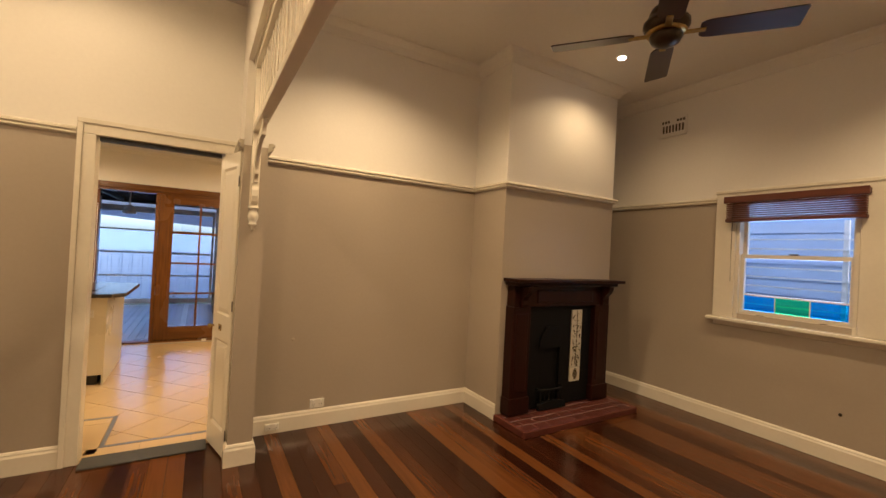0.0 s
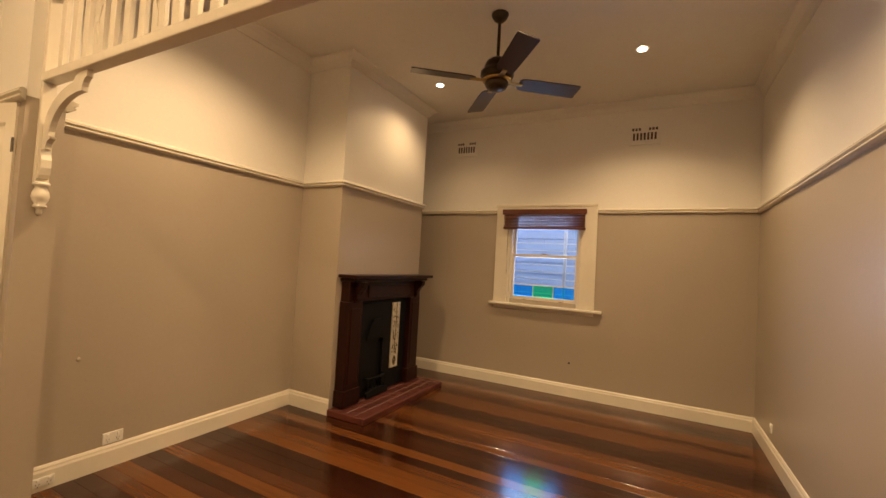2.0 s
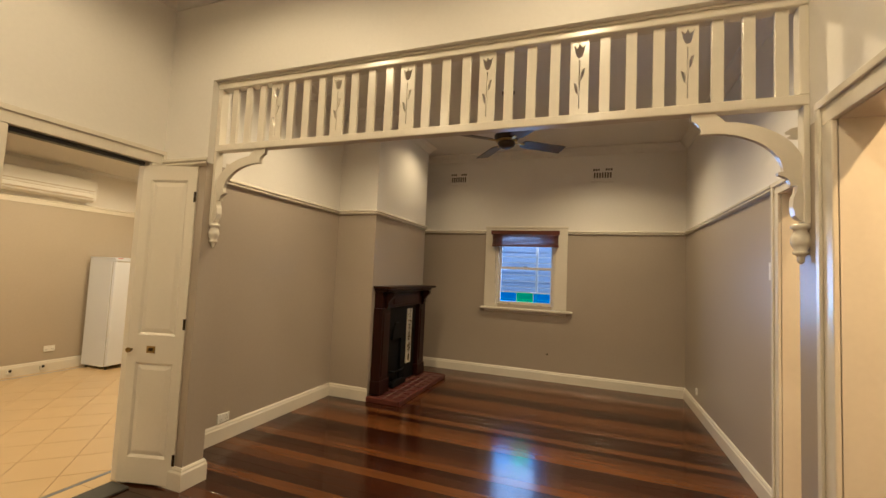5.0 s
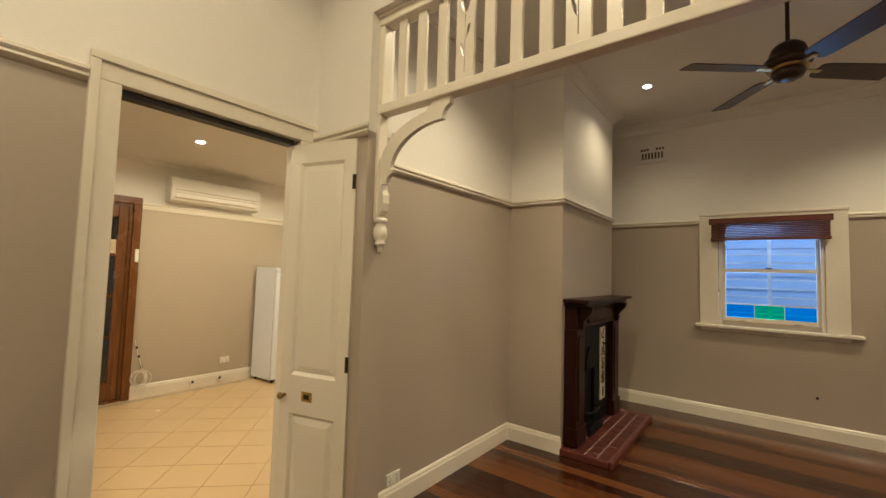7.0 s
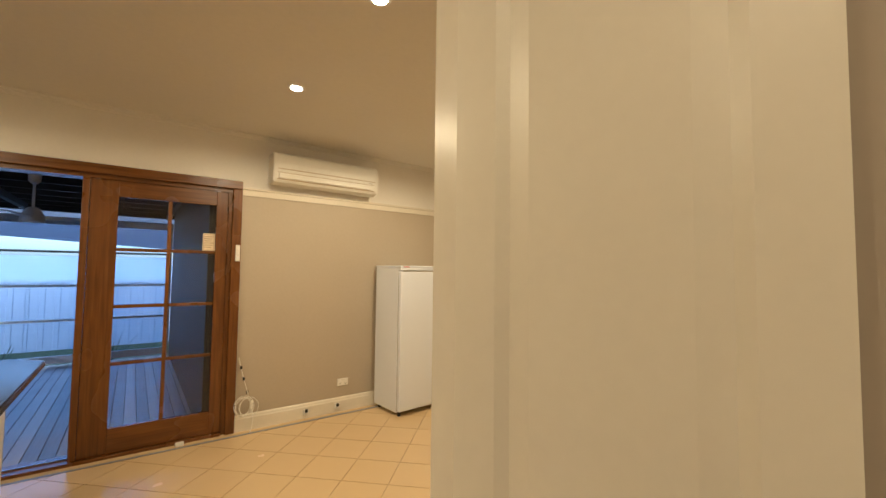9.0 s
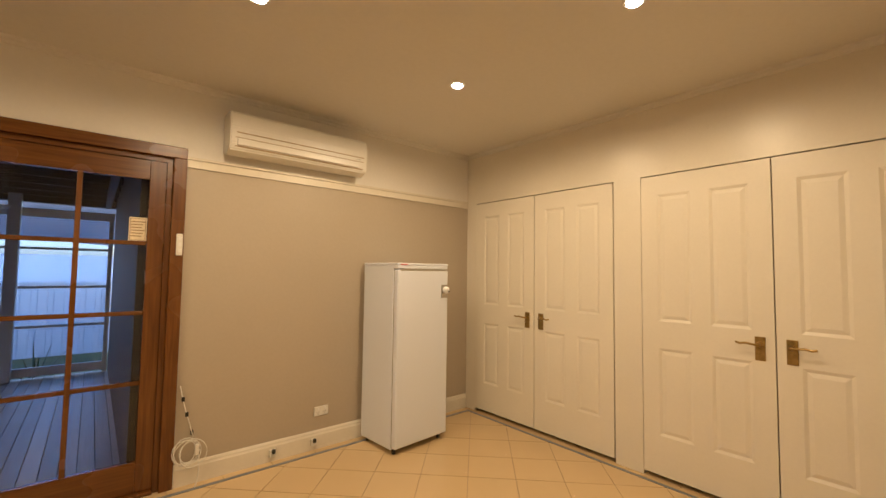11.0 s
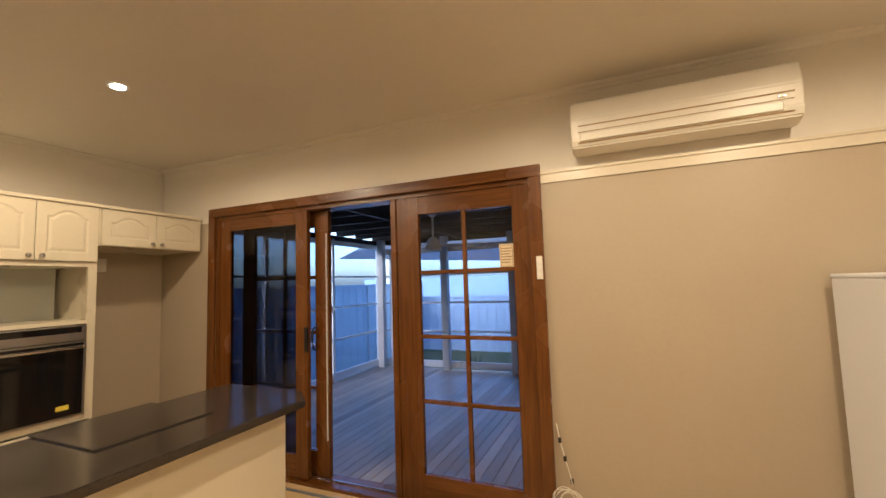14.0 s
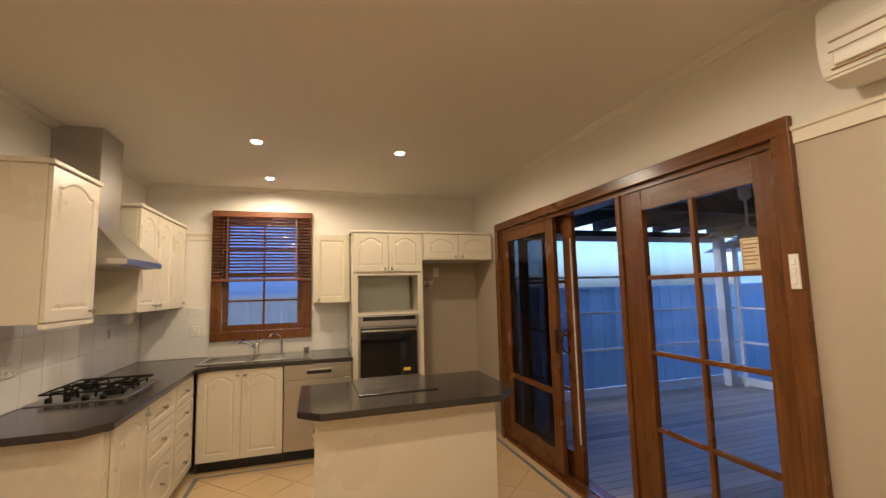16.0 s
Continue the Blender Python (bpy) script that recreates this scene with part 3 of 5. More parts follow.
part("apron", box(E - 0.016, 0.88, 0.925, E, 2.06, 0.965, 0.004), TRIM, win)
for y0, y1 in ((1.046, 1.075), (1.865, 1.894)):
    part("reveal", box(E - 0.004, y0, 1.0, E + 0.13, y1, 2.10), TRIM, win)
part("reveal_head", box(E, 1.075, 2.07, E + 0.13, 1.865, 2.11, 0.003), TRIM, win)


def sash(z0, z1, x, rails, parent):
    s = part("sash", box(x, 1.075, z0, x + 0.035, 1.105, z1), TRIM, parent)
    part("stile", box(x, 1.835, z0, x + 0.035, 1.865, z1), TRIM, s)
    part("rail", box(x, 1.105, z0, x + 0.035, 1.835, z0 + rails[0]), TRIM, s)
    part("rail", box(x, 1.105, z1 - rails[1], x + 0.035, 1.835, z1), TRIM, s)
    return s


upper = sash(1.565, 2.07, E + 0.075, (0.035, 0.04), win)
pane = part("pane", box(E + 0.09, 1.105, 1.60, E + 0.094, 1.835, 2.03), CLEAR, upper)
pane.visible_shadow = False
lower = sash(1.03, 1.60, E + 0.035, (0.06, 0.035), win)
part("glazing_bar", box(E + 0.04, 1.105, 1.222, E + 0.066, 1.835, 1.236), TRIM, lower)
pane = part("pane", box(E + 0.05, 1.105, 1.236, E + 0.054, 1.835, 1.565), CLEAR, lower)
pane.visible_shadow = False
for k, mat in enumerate((BLUE, GREEN, BLUE)):
    y0 = 1.105 + k * 0.2434
    pane = part("coloured_pane", box(E + 0.05, y0 + 0.004, 1.09, E + 0.054, y0 + 0.239, 1.222), mat, lower, ("blue", "green", "blue")[k] + " leadlight glass")
    pane.visible_shadow = False
    if k:
        part("lead_bar", box(E + 0.045, y0 - 0.004, 1.09, E + 0.06, y0 + 0.004, 1.222), TRIM, lower)
for y0 in (1.25, 1.69):
    part("sash_lift", box(E + 0.015, y0 - 0.03, 1.035, E + 0.035, y0 + 0.03, 1.055, 0.006), BRONZE, lower, "dark metal sash lift")
part("sash_latch", box(E + 0.03, 1.44, 1.60, E + 0.07, 1.50, 1.615, 0.005), BRONZE, lower, "dark metal sash latch")

blind = thing("timber_blind", E - 0.05, 1.48, 2.13, "red-brown timber blind drawn up to the top of the window", "blind")
part("headrail", box(-0.03, -0.49, -0.045, 0.03, 0.49, 0.0, 0.006), BLIND, blind)
part("valance", box(-0.045, -0.495, -0.06, -0.031, 0.495, 0.003, 0.004), BLIND, blind)
for k in range(8):
    part("slat", box(-0.036, -0.475, -0.075 - k * 0.018, 0.022, 0.475, -0.063 - k * 0.018, 0.003), BLIND, blind)
part("bottom_rail", box(-0.038, -0.48, -0.235, 0.026, 0.48, -0.205, 0.006), BLIND, blind)
part("cord", tube([(-0.048, 0.41, -0.05), (-0.047, 0.412, -0.5), (-0.048, 0.41, -0.78)], 0.003, 6), BRONZE, blind)

# ---- lounge: wall vents, sockets ----


def vent(y, z):
    v = thing("wall_vent", E, y, z, "cream plaster wall vent with dark slots", "vent", "plaster wall vents")
    part("plate", box(-0.012, -0.145, -0.10, 0, 0.145, 0.10, 0.004), CREAM, v)
    part("lip", box(-0.03, -0.15, -0.112, 0, 0.15, -0.097, 0.004), CREAM, v)
    # slots are raised strips painted in the shade colour, nothing is cut out
    for k in range(7):
        y0 = -0.105 + k * 0.035
        part("slot", box(-0.0135, y0 - 0.010, -0.062, -0.011, y0 + 0.010, 0.016), VENT_SHADE, v)
    for k in range(6):
        y0 = (-0.115, -0.082, -0.05, 0.05, 0.082, 0.115)[k]
        part("slot", box(-0.0135, y0 - 0.011, 0.042, -0.011, y0 + 0.011, 0.07), VENT_SHADE, v)


vent(2.548, 2.96)
vent(0.435, 2.95)


def outlet(name, m, label, w=0.115, h=0.072, switches=2):
    o = tagged(new(name), label, "power outlet")
    o.matrix_basis = m
    part("plate", box(-w / 2, -0.011, -h / 2, w / 2, 0, h / 2, 0.003), PLASTIC, o)
    for k in range(switches):
        x = (k - (switches - 1) / 2) * w * 0.5
        part("rocker", box(x - 0.007, -0.016, h * 0.12, x + 0.007, -0.010, h * 0.38, 0.002), WHITE, o)
        for dx, dz in ((-0.008, 0.0), (0.008, 0.0), (0, -0.014)):
            part("pin_slot", box(x + dx - 0.0012, -0.0125, -0.008 + dz - 0.004, x + dx + 0.0012, -0.0105, -0.008 + dz + 0.004), RUBBER, o)
    return o


outlet("power_outlet", pose(0.80, N, 0.185), "white double power outlet above the skirting")
outlet("phone_socket", pose(0.46, N - 0.021, 0.055), "white double socket on the skirting board", 0.1, 0.05)
outlet("phone_socket", pose(3.60, S, 0.25, 0, 0, 180), "small white socket on the taupe wall", 0.05, 0.07, 1)
sw = thing("light_switch", 1.495, S, 1.56, "white light switch beside the doorway", "light switch")
part("plate", box(-0.035, 0, -0.06, 0.035, 0.011, 0.06, 0.003), PLASTIC, sw)
for dz in (-0.025, 0.025):
    part("rocker", box(-0.008, 0.009, dz - 0.011, 0.008, 0.017, dz + 0.011, 0.002), WHITE, sw)
for px, py, pz, lab in ((E, 1.12, 0.376, "east"), (0.586, N, 0.72, "north")):
    hole = part("cable_hole", lathe([(0.012, 0.0), (0.013, 0.004), (0.006, 0.006)], 12), BRONZE if lab == "east" else BEIGE, None, "", pose(px, py, pz, 0, -90, 0) if lab == "east" else pose(px, py, pz, 90, 0, 0))
    tagged(hole, "small plugged hole in the painted wall", "wall plug")
tagged(part("wall_screw", lathe([(0.008, 0.0), (0.008, 0.012), (0.004, 0.016)], 10), BRONZE, None, "", pose(-1.12, N, 1.44, 90, 0, 0)), "dark screw in the taupe wall", "screw")

# ---- lounge: ceiling fan ----
fan = thing("ceiling_fan", 2.19, 1.38, 0.02, "dark bronze ceiling fan with four dark timber blades", "ceiling fan")
part("canopy", lathe([(0.065, H - 0.02), (0.065, H - 0.03), (0.05, H - 0.06), (0.02, H - 0.085)]), BRONZE, fan)
part("rod", cyl(bmesh.new(), (0, 0, H - 0.08), (0, 0, 2.94), 0.012), BRONZE, fan)
part("motor", lathe([(0.02, 2.965), (0.055, 2.955), (0.085, 2.93), (0.098, 2.895), (0.10, 2.86), (0.125, 2.852), (0.125, 2.825), (0.11, 2.80), (0.075, 2.785)]), BRONZE, fan)
part("brass_collar", lathe([(0.10, 2.80), (0.112, 2.792), (0.10, 2.78)]), BRASS, fan, "worn brass collar")
part("lower_cap", lathe([(0.085, 2.785), (0.09, 2.765), (0.075, 2.735), (0.04, 2.718), (0.01, 2.714)]), BRONZE, fan)
bladeo = [(0.0, -0.045), (0.02, -0.062), (0.06, -0.068), (0.46, -0.075), (0.475, -0.07), (0.475, 0.07), (0.46, 0.075), (0.06, 0.068), (0.02, 0.062), (0.0, 0.045)]
for k in range(4):
    m = pose(0, 0, 2.785, 0, 0, 37.3 + 90 * k)
    iron = part("blade_iron", box(0.09, -0.018, -0.006, 0.2, 0.018, 0.004, 0.003), BRASS, fan, "brass blade bracket", m)
    blade = part("blade", slab(bladeo, 0.007), BLADE, iron, "", pose(0.17, 0, 0, 90 - 12, 0, 0))


def downlight(x, y, z, group):
    d = thing("downlight", x, y, z, "round white recessed downlight, switched on", "downlight", group)
    part("ring", lathe([(0.036, -0.003), (0.05, -0.006), (0.052, -0.001), (0.052, 0.002), (0.036, 0.002)], 24), WHITE, d)
    part("lens", lathe([(0.034, -0.009), (0.034, -0.004)], 20), LENS, d, "glowing lens")


for lx, ly in LOUNGE_LIGHTS + DINING_LIGHTS:
    downlight(lx, ly, H, "living room downlights")
for lx, ly in KITCHEN_LIGHTS:
    downlight(lx, ly, 2.63, "kitchen downlights")
for lx, ly in HALL_LIGHTS:
    downlight(lx, ly, 3.0, "hall downlights")

# ---- lounge: fireplace ----
fire = thing("fireplace", 0, 0.045, 0, "dark mahogany mantelpiece round a black cast-iron fireplace", "fireplace")
part("mantel_shelf", box(2.275, 2.60, 1.245, 3.70, 2.817, 1.275, 0.006), MAHOG, fire)
part("shelf_moulding", box(2.30, 2.64, 1.21, 3.64, 2.815, 1.245, 0.012, 3), MAHOG, fire)
part("frieze", box(2.33, 2.715, 1.02, 3.60, 2.815, 1.21, 0.004), MAHOG, fire)
part("frieze_panel", box(2.60, 2.703, 1.055, 3.34, 2.716, 1.175, 0.008), MAHOG, fire)
for x0, x1 in ((2.32, 2.53), (3.39, 3.60)):
    leg = part("leg", box(x0, 2.71, 0.06, x1, 2.815, 1.02, 0.004), MAHOG, fire)
    part("plinth", box(x0 - 0.012, 2.695, 0.06, x1 + 0.012, 2.815, 0.21, 0.006), MAHOG, leg)
    part("leg_panel", box(x0 + 0.035, 2.70, 0.26, x1 - 0.035, 2.711, 0.96, 0.008), MAHOG, leg)
    corbel = slab([(0, 0), (0.03, 0.0), (0.04, 0.03), (0.035, 0.06), (0.06, 0.10), (0.10, 0.14), (0.11, 0.19), (0, 0.19)], 0.06)
    part("corbel", corbel, MAHOG, leg, "", pose((x0 + x1) / 2 - 0.03, 2.715, 1.02, 0, 0, -90))
insert = part("iron_insert", slab(rect(2.53, 0.06, 3.39, 1.02), 0.03, [[(2.70, 0.10), (2.97, 0.10), (2.97, 0.62)] + [(2.835 + 0.135 * math.cos(a * math.pi / 10), 0.62 + 0.18 * math.sin(a * math.pi / 10)) for a in range(1, 10)] + [(2.70, 0.62)]]), BLACK, fire, "black cast-iron surround", pose(0, 2.765, 0))
part("firebox", box(2.68, 0.032, 0.10, 2.99, 0.035, 0.85), BLACK, insert)
part("hood", slab([(2.68, 0.62), (2.99, 0.62), (2.96, 0.74), (2.90, 0.82), (2.77, 0.82), (2.71, 0.74)], 0.02), BLACK, insert, "", pose(0, -0.022, 0))
for k in range(6):
    part("grate_bar", cyl(bmesh.new(), (2.70 + k * 0.054, -0.05, 0.1), (2.70 + k * 0.054, -0.05, 0.24), 0.007, None, 8), BLACK, insert)
part("grate_rail", tube([(2.68, 0, 0.24), (2.70, -0.045, 0.24), (2.83, -0.065, 0.24), (2.97, -0.045, 0.24), (2.99, 0, 0.24)], 0.011), BLACK, insert)
part("ash_front", slab([(2.66, 0.06), (3.01, 0.06), (3.01, 0.11), (2.9, 0.135), (2.77, 0.135), (2.66, 0.11)], 0.03), BLACK, insert, "", pose(0, -0.07, 0))
for k in range(5):
    z0 = 0.265 + k * 0.142
    tile = part("glazed_tile", box(3.108, 2.748, z0, 3.248, 2.765, z0 + 0.139, 0.003), PORCELAIN, fire, "cream glazed tile with dark flower pattern")
    rnd = random.Random(5 + k)
    bm = bmesh.new()
    if k == 0:
        for a in range(9):
            bx(bm, 3.178 - 0.012 - 0.02 * math.sin(a / 8 * math.pi), 2.7455, z0 + 0.02 + a * 0.012, 3.178 + 0.012 + 0.02 * math.sin(a / 8 * math.pi), 2.7485, z0 + 0.03 + a * 0.012)
    else:
        bx(bm, 3.175, 2.7455, z0 + 0.002, 3.181, 2.7485, z0 + 0.137)
        for a in range(34 if k < 4 else 14):
            x, z, r = 3.178 + rnd.uniform(-0.055, 0.055), z0 + rnd.uniform(0.012, 0.128), rnd.uniform(0.006, 0.013)
            bmesh.ops.create_cone(bm, cap_ends=True, segments=7, radius1=r, radius2=r * 0.8, depth=0.003, matrix=pose(x, 2.747, z, 90, 0, rnd.uniform(0, 90)) @ Matrix.Diagonal((1, rnd.uniform(0.5, 1.4), 1, 1)))
    part("flower_pattern", bm, FLORAL, tile)
hearth = thing("hearth", 0, 0.045, 0, "low raised hearth of dark red tiles before the fireplace", "hearth")
part("base", box(2.255, 2.42, 0.0, 3.66, 2.815, 0.048, 0.004), HEARTH_GROUT, hearth)
part("front_edge", box(2.235, 2.395, 0.0, 3.68, 2.425, 0.058, 0.008), HEARTH_EDGE, hearth)
for x0, x1 in ((2.235, 2.262), (3.653, 3.68)):
    part("side_edge", box(x0, 2.425, 0.0, x1, 2.815, 0.058, 0.008), HEARTH_EDGE, hearth)
for r in range(4):
    cuts = [2.268 + 0.152 * k - (0.076 if r % 2 else 0) for k in range(11)]
    for x0 in cuts:
        a, b = max(x0, 2.268), min(x0 + 0.142, 3.648)
        if b - a > 0.03:
            part("tile", box(a, 2.432 + r * 0.098, 0.04, b, 2.432 + r * 0.098 + 0.085, 0.052, 0.003, 1), BRICK_TILE, hearth)

# ---- the fretwork screen in the arch ----
fret = thing("fretwork_screen", 0.205, 0, 0, "cream painted timber fretwork screen with tulip cut-outs", "fretwork")
part("bottom_rail", box(-0.03, -0.285, 2.195, 0.03, 2.95, 2.24, 0.006), TRIM, fret)
part("top_rail", box(-0.035, -0.285, 2.62, 0.035, 2.95, 2.67, 0.006), TRIM, fret)
part("top_bead", box(-0.045, -0.285, 2.655, -0.035, 2.95, 2.67, 0.003), TRIM, fret)
for y0, y1 in ((-0.285, -0.25), (2.915, 2.95)):
    part("end_post", box(-0.028, y0, 2.24, 0.028, y1, 2.62, 0.004), TRIM, fret)
petal = [(-0.020, 0.315), (-0.012, 0.293), (0.0, 0.287), (0.012, 0.293), (0.020, 0.315), (0.027, 0.355), (0.011, 0.338), (0.0, 0.360), (-0.011, 0.338), (-0.027, 0.355)]
stem = [(-0.0025, 0.035), (0.0025, 0.035), (0.0025, 0.278), (-0.0025, 0.278)]


def leaf(sx, z):
    return [(sx * 0.006, z), (sx * 0.017, z + 0.02), (sx * 0.023, z + 0.045), (sx * 0.026, z + 0.065), (sx * 0.014, z + 0.058), (sx * 0.006, z + 0.035)]


for k in range(28):
    y = 2.469 + 3 * 0.116 - k * 0.116
    if not -0.23 < y < 2.90:
        continue
    if k % 4 == 3:
        board = slab(rect(-0.043, 0, 0.043, 0.38), 0.016, [petal, stem, leaf(1, 0.17), leaf(-1, 0.10)])
        part("tulip_board", board, TRIM, fret, "flat board with a cut-out tulip", pose(-0.008, y, 2.24, 0, 0, -90))
    else:
        part("baluster", box(-0.010, y - 0.024, 2.24, 0.010, y + 0.024, 2.62, 0.003), TRIM, fret)


def bracket(y, sgn):
    """Curved corner bracket with a hanging drop and turned finial; sgn: the way in which it reaches into the opening."""
    turn = [k * math.pi / 24 for k in range(13)]
    inner = [(0.36 - 0.275 * math.sin(q), 1.925 + 0.18 * math.cos(q)) for q in turn]
    outer = [(0.33 - 0.315 * math.sin(q), 1.94 + 0.215 * math.cos(q)) for q in turn]
    tip = [(0.328, 2.195), (0.418, 2.195), (0.418, 2.165), (0.404, 2.158), (0.388, 2.143), (0.381, 2.125), (0.381, 2.105)]
    foot = [(0.105, 1.922), (0.102, 1.912), (0.082, 1.905), (0.068, 1.892), (0.062, 1.876), (0.062, 1.865), (0.0, 1.865), (0.0, 1.94)]
    m = pose(-0.012, y, 0, 0, 0, -90) if sgn < 0 else pose(0.012, y, 0, 0, 0, 90)
    part("corner_bracket", slab(tip + inner + foot + outer[::-1][:-1], 0.024), TRIM, fret, "scrolled corner bracket", m)
    part("wall_post", box(-0.028, min(y, y + sgn * 0.022), 1.705, 0.028, max(y, y + sgn * 0.022), 2.195, 0.004), TRIM, fret)
    drop = [(0.02, 1.72), (0.036, 1.724), (0.050, 1.742), (0.056, 1.775), (0.054, 1.815), (0.044, 1.838), (0.040, 1.865), (0.02, 1.865)]
    part("drop", slab(drop, 0.04), TRIM, fret, "", pose(-0.02, y, 0, 0, 0, -90) if sgn < 0 else pose(0.02, y, 0, 0, 0, 90))
    turned = [(0.028, 1.72), (0.033, 1.712), (0.033, 1.704), (0.026, 1.698), (0.022, 1.690), (0.031, 1.672), (0.034, 1.650), (0.031, 1.630), (0.020, 1.612), (0.027, 1.606), (0.027, 1.599), (0.016, 1.592), (0.012, 1.584), (0.013, 1.568), (0.004, 1.558)]
    part("finial", lathe(turned[::-1], 20), TRIM, fret, "turned timber finial", pose(0, y + sgn * 0.024, -0.012))


bracket(2.95, -1)
bracket(-0.285, 1)

# ---- bifold door ----
bif = thing("bifold_door", 0, 0, 0, "cream panelled bifold door folded back beside the doorway", "door")
LW, LH = 0.388, 2.065


def bifold_leaf(name, x, y, rz, side):
    lf = part(name, panelled(LW, LH, 0.034, [rect(0.062, 0.94, LW - 0.062, LH - 0.095), rect(0.062, 0.16, LW - 0.062, 0.762)], 0.010, 0.016, 0.03), DOORS, bif, "", pose(x, y, 0.015, 0, 0, rz))
    return lf


a = math.degrees(math.atan2(3.0 - 3.385, 0.10))
front = bifold_leaf("leaf", 0.022, 3.39, a, 1)
back = bifold_leaf("leaf", 0.067, 3.392, a + 1.5, 1)
part("knob", lathe([(0.008, 0), (0.008, 0.018), (0.016, 0.024), (0.017, 0.034), (0.010, 0.04)], 14), BRASS, front, "small brass knob", pose(0.03, 0, 0.842, 90, 0, 0))
part("latch_plate", box(0.135, -0.003, 0.825, 0.195, 0.0, 0.87, 0.001), BRASS, front, "brass latch plate")
part("latch_slot", box(0.15, -0.005, 0.837, 0.18, -0.003, 0.858), BRONZE, front)
for z in (0.16, 1.02, 1.86):
    hg = part("hinge", cyl(bmesh.new(), (LW + 0.004, 0.03, z - 0.035), (LW + 0.004, 0.03, z + 0.035), 0.008, None, 10), BRONZE, front, "bronze butt hinge")
    part("hinge_leaf", box(LW - 0.014, -0.002, z - 0.035, LW + 0.004, 0.0, z + 0.035), BRONZE, front)

# front-room window seen through the doorway
fw = thing("window_front_room", 0, 0, 0, "dark window with a slatted blind in the front room", "window", kind="structure")
part("window_frame", box(E - 0.02, -2.38, 0.80, E, -2.30, 2.08), TRIM, fw)
part("window_frame", box(E - 0.02, -1.60, 0.80, E, -1.52, 2.08), TRIM, fw)
part("window_frame", box(E - 0.02, -2.30, 2.0, E, -1.60, 2.08), TRIM, fw)
part("window_sill", box(E - 0.05, -2.40, 0.80, E + 0.05, -1.50, 0.85), TRIM, fw)
for k in range(24):
    part("blind_slat", box(E + 0.02, -2.29, 0.95 + k * 0.043, E + 0.05, -1.61, 0.982 + k * 0.043), DARKWOOD, fw)

# ---- kitchen: fridge, air conditioner and small fittings ----
fr = thing("fridge", 1.766, 6.425, 0, "tall white upright fridge standing askew on the tiles", "fridge", "", 4)
FW, FD, FH = 0.55, 0.46, 1.466
part("body", box(0, 0.055, 0.035, FW, FD, FH - 0.02, 0.008), FRIDGE, fr)
part("door", box(0.002, 0.0, 0.05, FW - 0.002, 0.05, FH - 0.055, 0.012, 3), FRIDGE, fr)
part("top", box(-0.003, 0.004, FH - 0.02, FW + 0.003, FD + 0.003, FH, 0.008, 3), FRIDGE, fr)
part("control_strip", box(0.004, 0.006, FH - 0.045, FW - 0.004, 0.055, FH - 0.02, 0.004), FRIDGE, fr)
part("handle_recess", box(0.03, -0.002, FH - 0.062, FW - 0.03, 0.02, FH - 0.047, 0.004), NICKEL, fr, "grey handle recess")
part("badge", box(0.03, 0.002, FH - 0.016, 0.10, 0.006, FH - 0.008), RED, fr, "small red badge")
part("seal", box(0.006, 0.05, 0.05, FW - 0.006, 0.055, FH - 0.06), CABLE, fr)
lock = part("lock_plate", box(FW - 0.085, -0.006, 1.18, FW - 0.012, 0.0, 1.29, 0.003), NICKEL, fr, "clear plastic child-lock plate")
part("lock_ball", lathe([(0.008, -0.03), (0.024, -0.02), (0.030, 0), (0.024, 0.02), (0.008, 0.03)], 16), WHITE, lock, "round white latch ball", pose(FW - 0.05, -0.025, 1.245))
part("lock_button", cyl(bmesh.new(), (FW - 0.045, -0.054, 1.235), (FW - 0.045, -0.05, 1.235), 0.008, None, 10), RUBBER, lock)
for fx in (0.04, FW - 0.04):
    for fy in (0.06, FD - 0.05):
        part("foot", cyl(bmesh.new(), (fx, fy, 0), (fx, fy, 0.036), 0.017, None, 10), RUBBER, fr)

ac = thing("air_conditioner", 0.632, 6.95, 2.18, "white split-system air conditioner high on the wall", "air conditioner")
prof = [(0, 0.02), (-0.10, 0.0), (-0.175, 0.025), (-0.19, 0.07), (-0.195, 0.18), (-0.18, 0.275), (-0.15, 0.295), (0, 0.295)]
bm = bmesh.new()
ends = [[bm.verts.new((x, y, z)) for y, z in prof] for x in (0, 1.035)]
for k in range(len(prof)):
    bm.faces.new((ends[0][k], ends[0][(k + 1) % 8], ends[1][(k + 1) % 8], ends[1][k]))
bm.faces.new(ends[0])
bm.faces.new(ends[1][::-1])
bmesh.ops.recalc_face_normals(bm, faces=bm.faces)
bmesh.ops.bevel(bm, geom=bm.edges[:], offset=0.008, segments=2, affect="EDGES", clamp_overlap=True)
part("casing", bm, PLASTIC, ac)
part("panel_groove", box(0.04, -0.199, 0.138, 1.0, -0.19, 0.143), GROUT, ac, "dark groove under the front panel")
part("louvre", box(0.045, -0.198, 0.055, 0.955, -0.15, 0.10, 0.006), PLASTIC, ac)
part("louvre_gap", box(0.035, -0.191, 0.045, 0.995, -0.15, 0.050), GROUT, ac)
part("louvre_gap", box(0.035, -0.196, 0.105, 0.995, -0.15, 0.108), GROUT, ac)
for k in range(2):
    part("indicator", box(0.935 + k * 0.02, -0.201, 0.118, 0.945 + k * 0.02, -0.195, 0.126), NICKEL, ac)

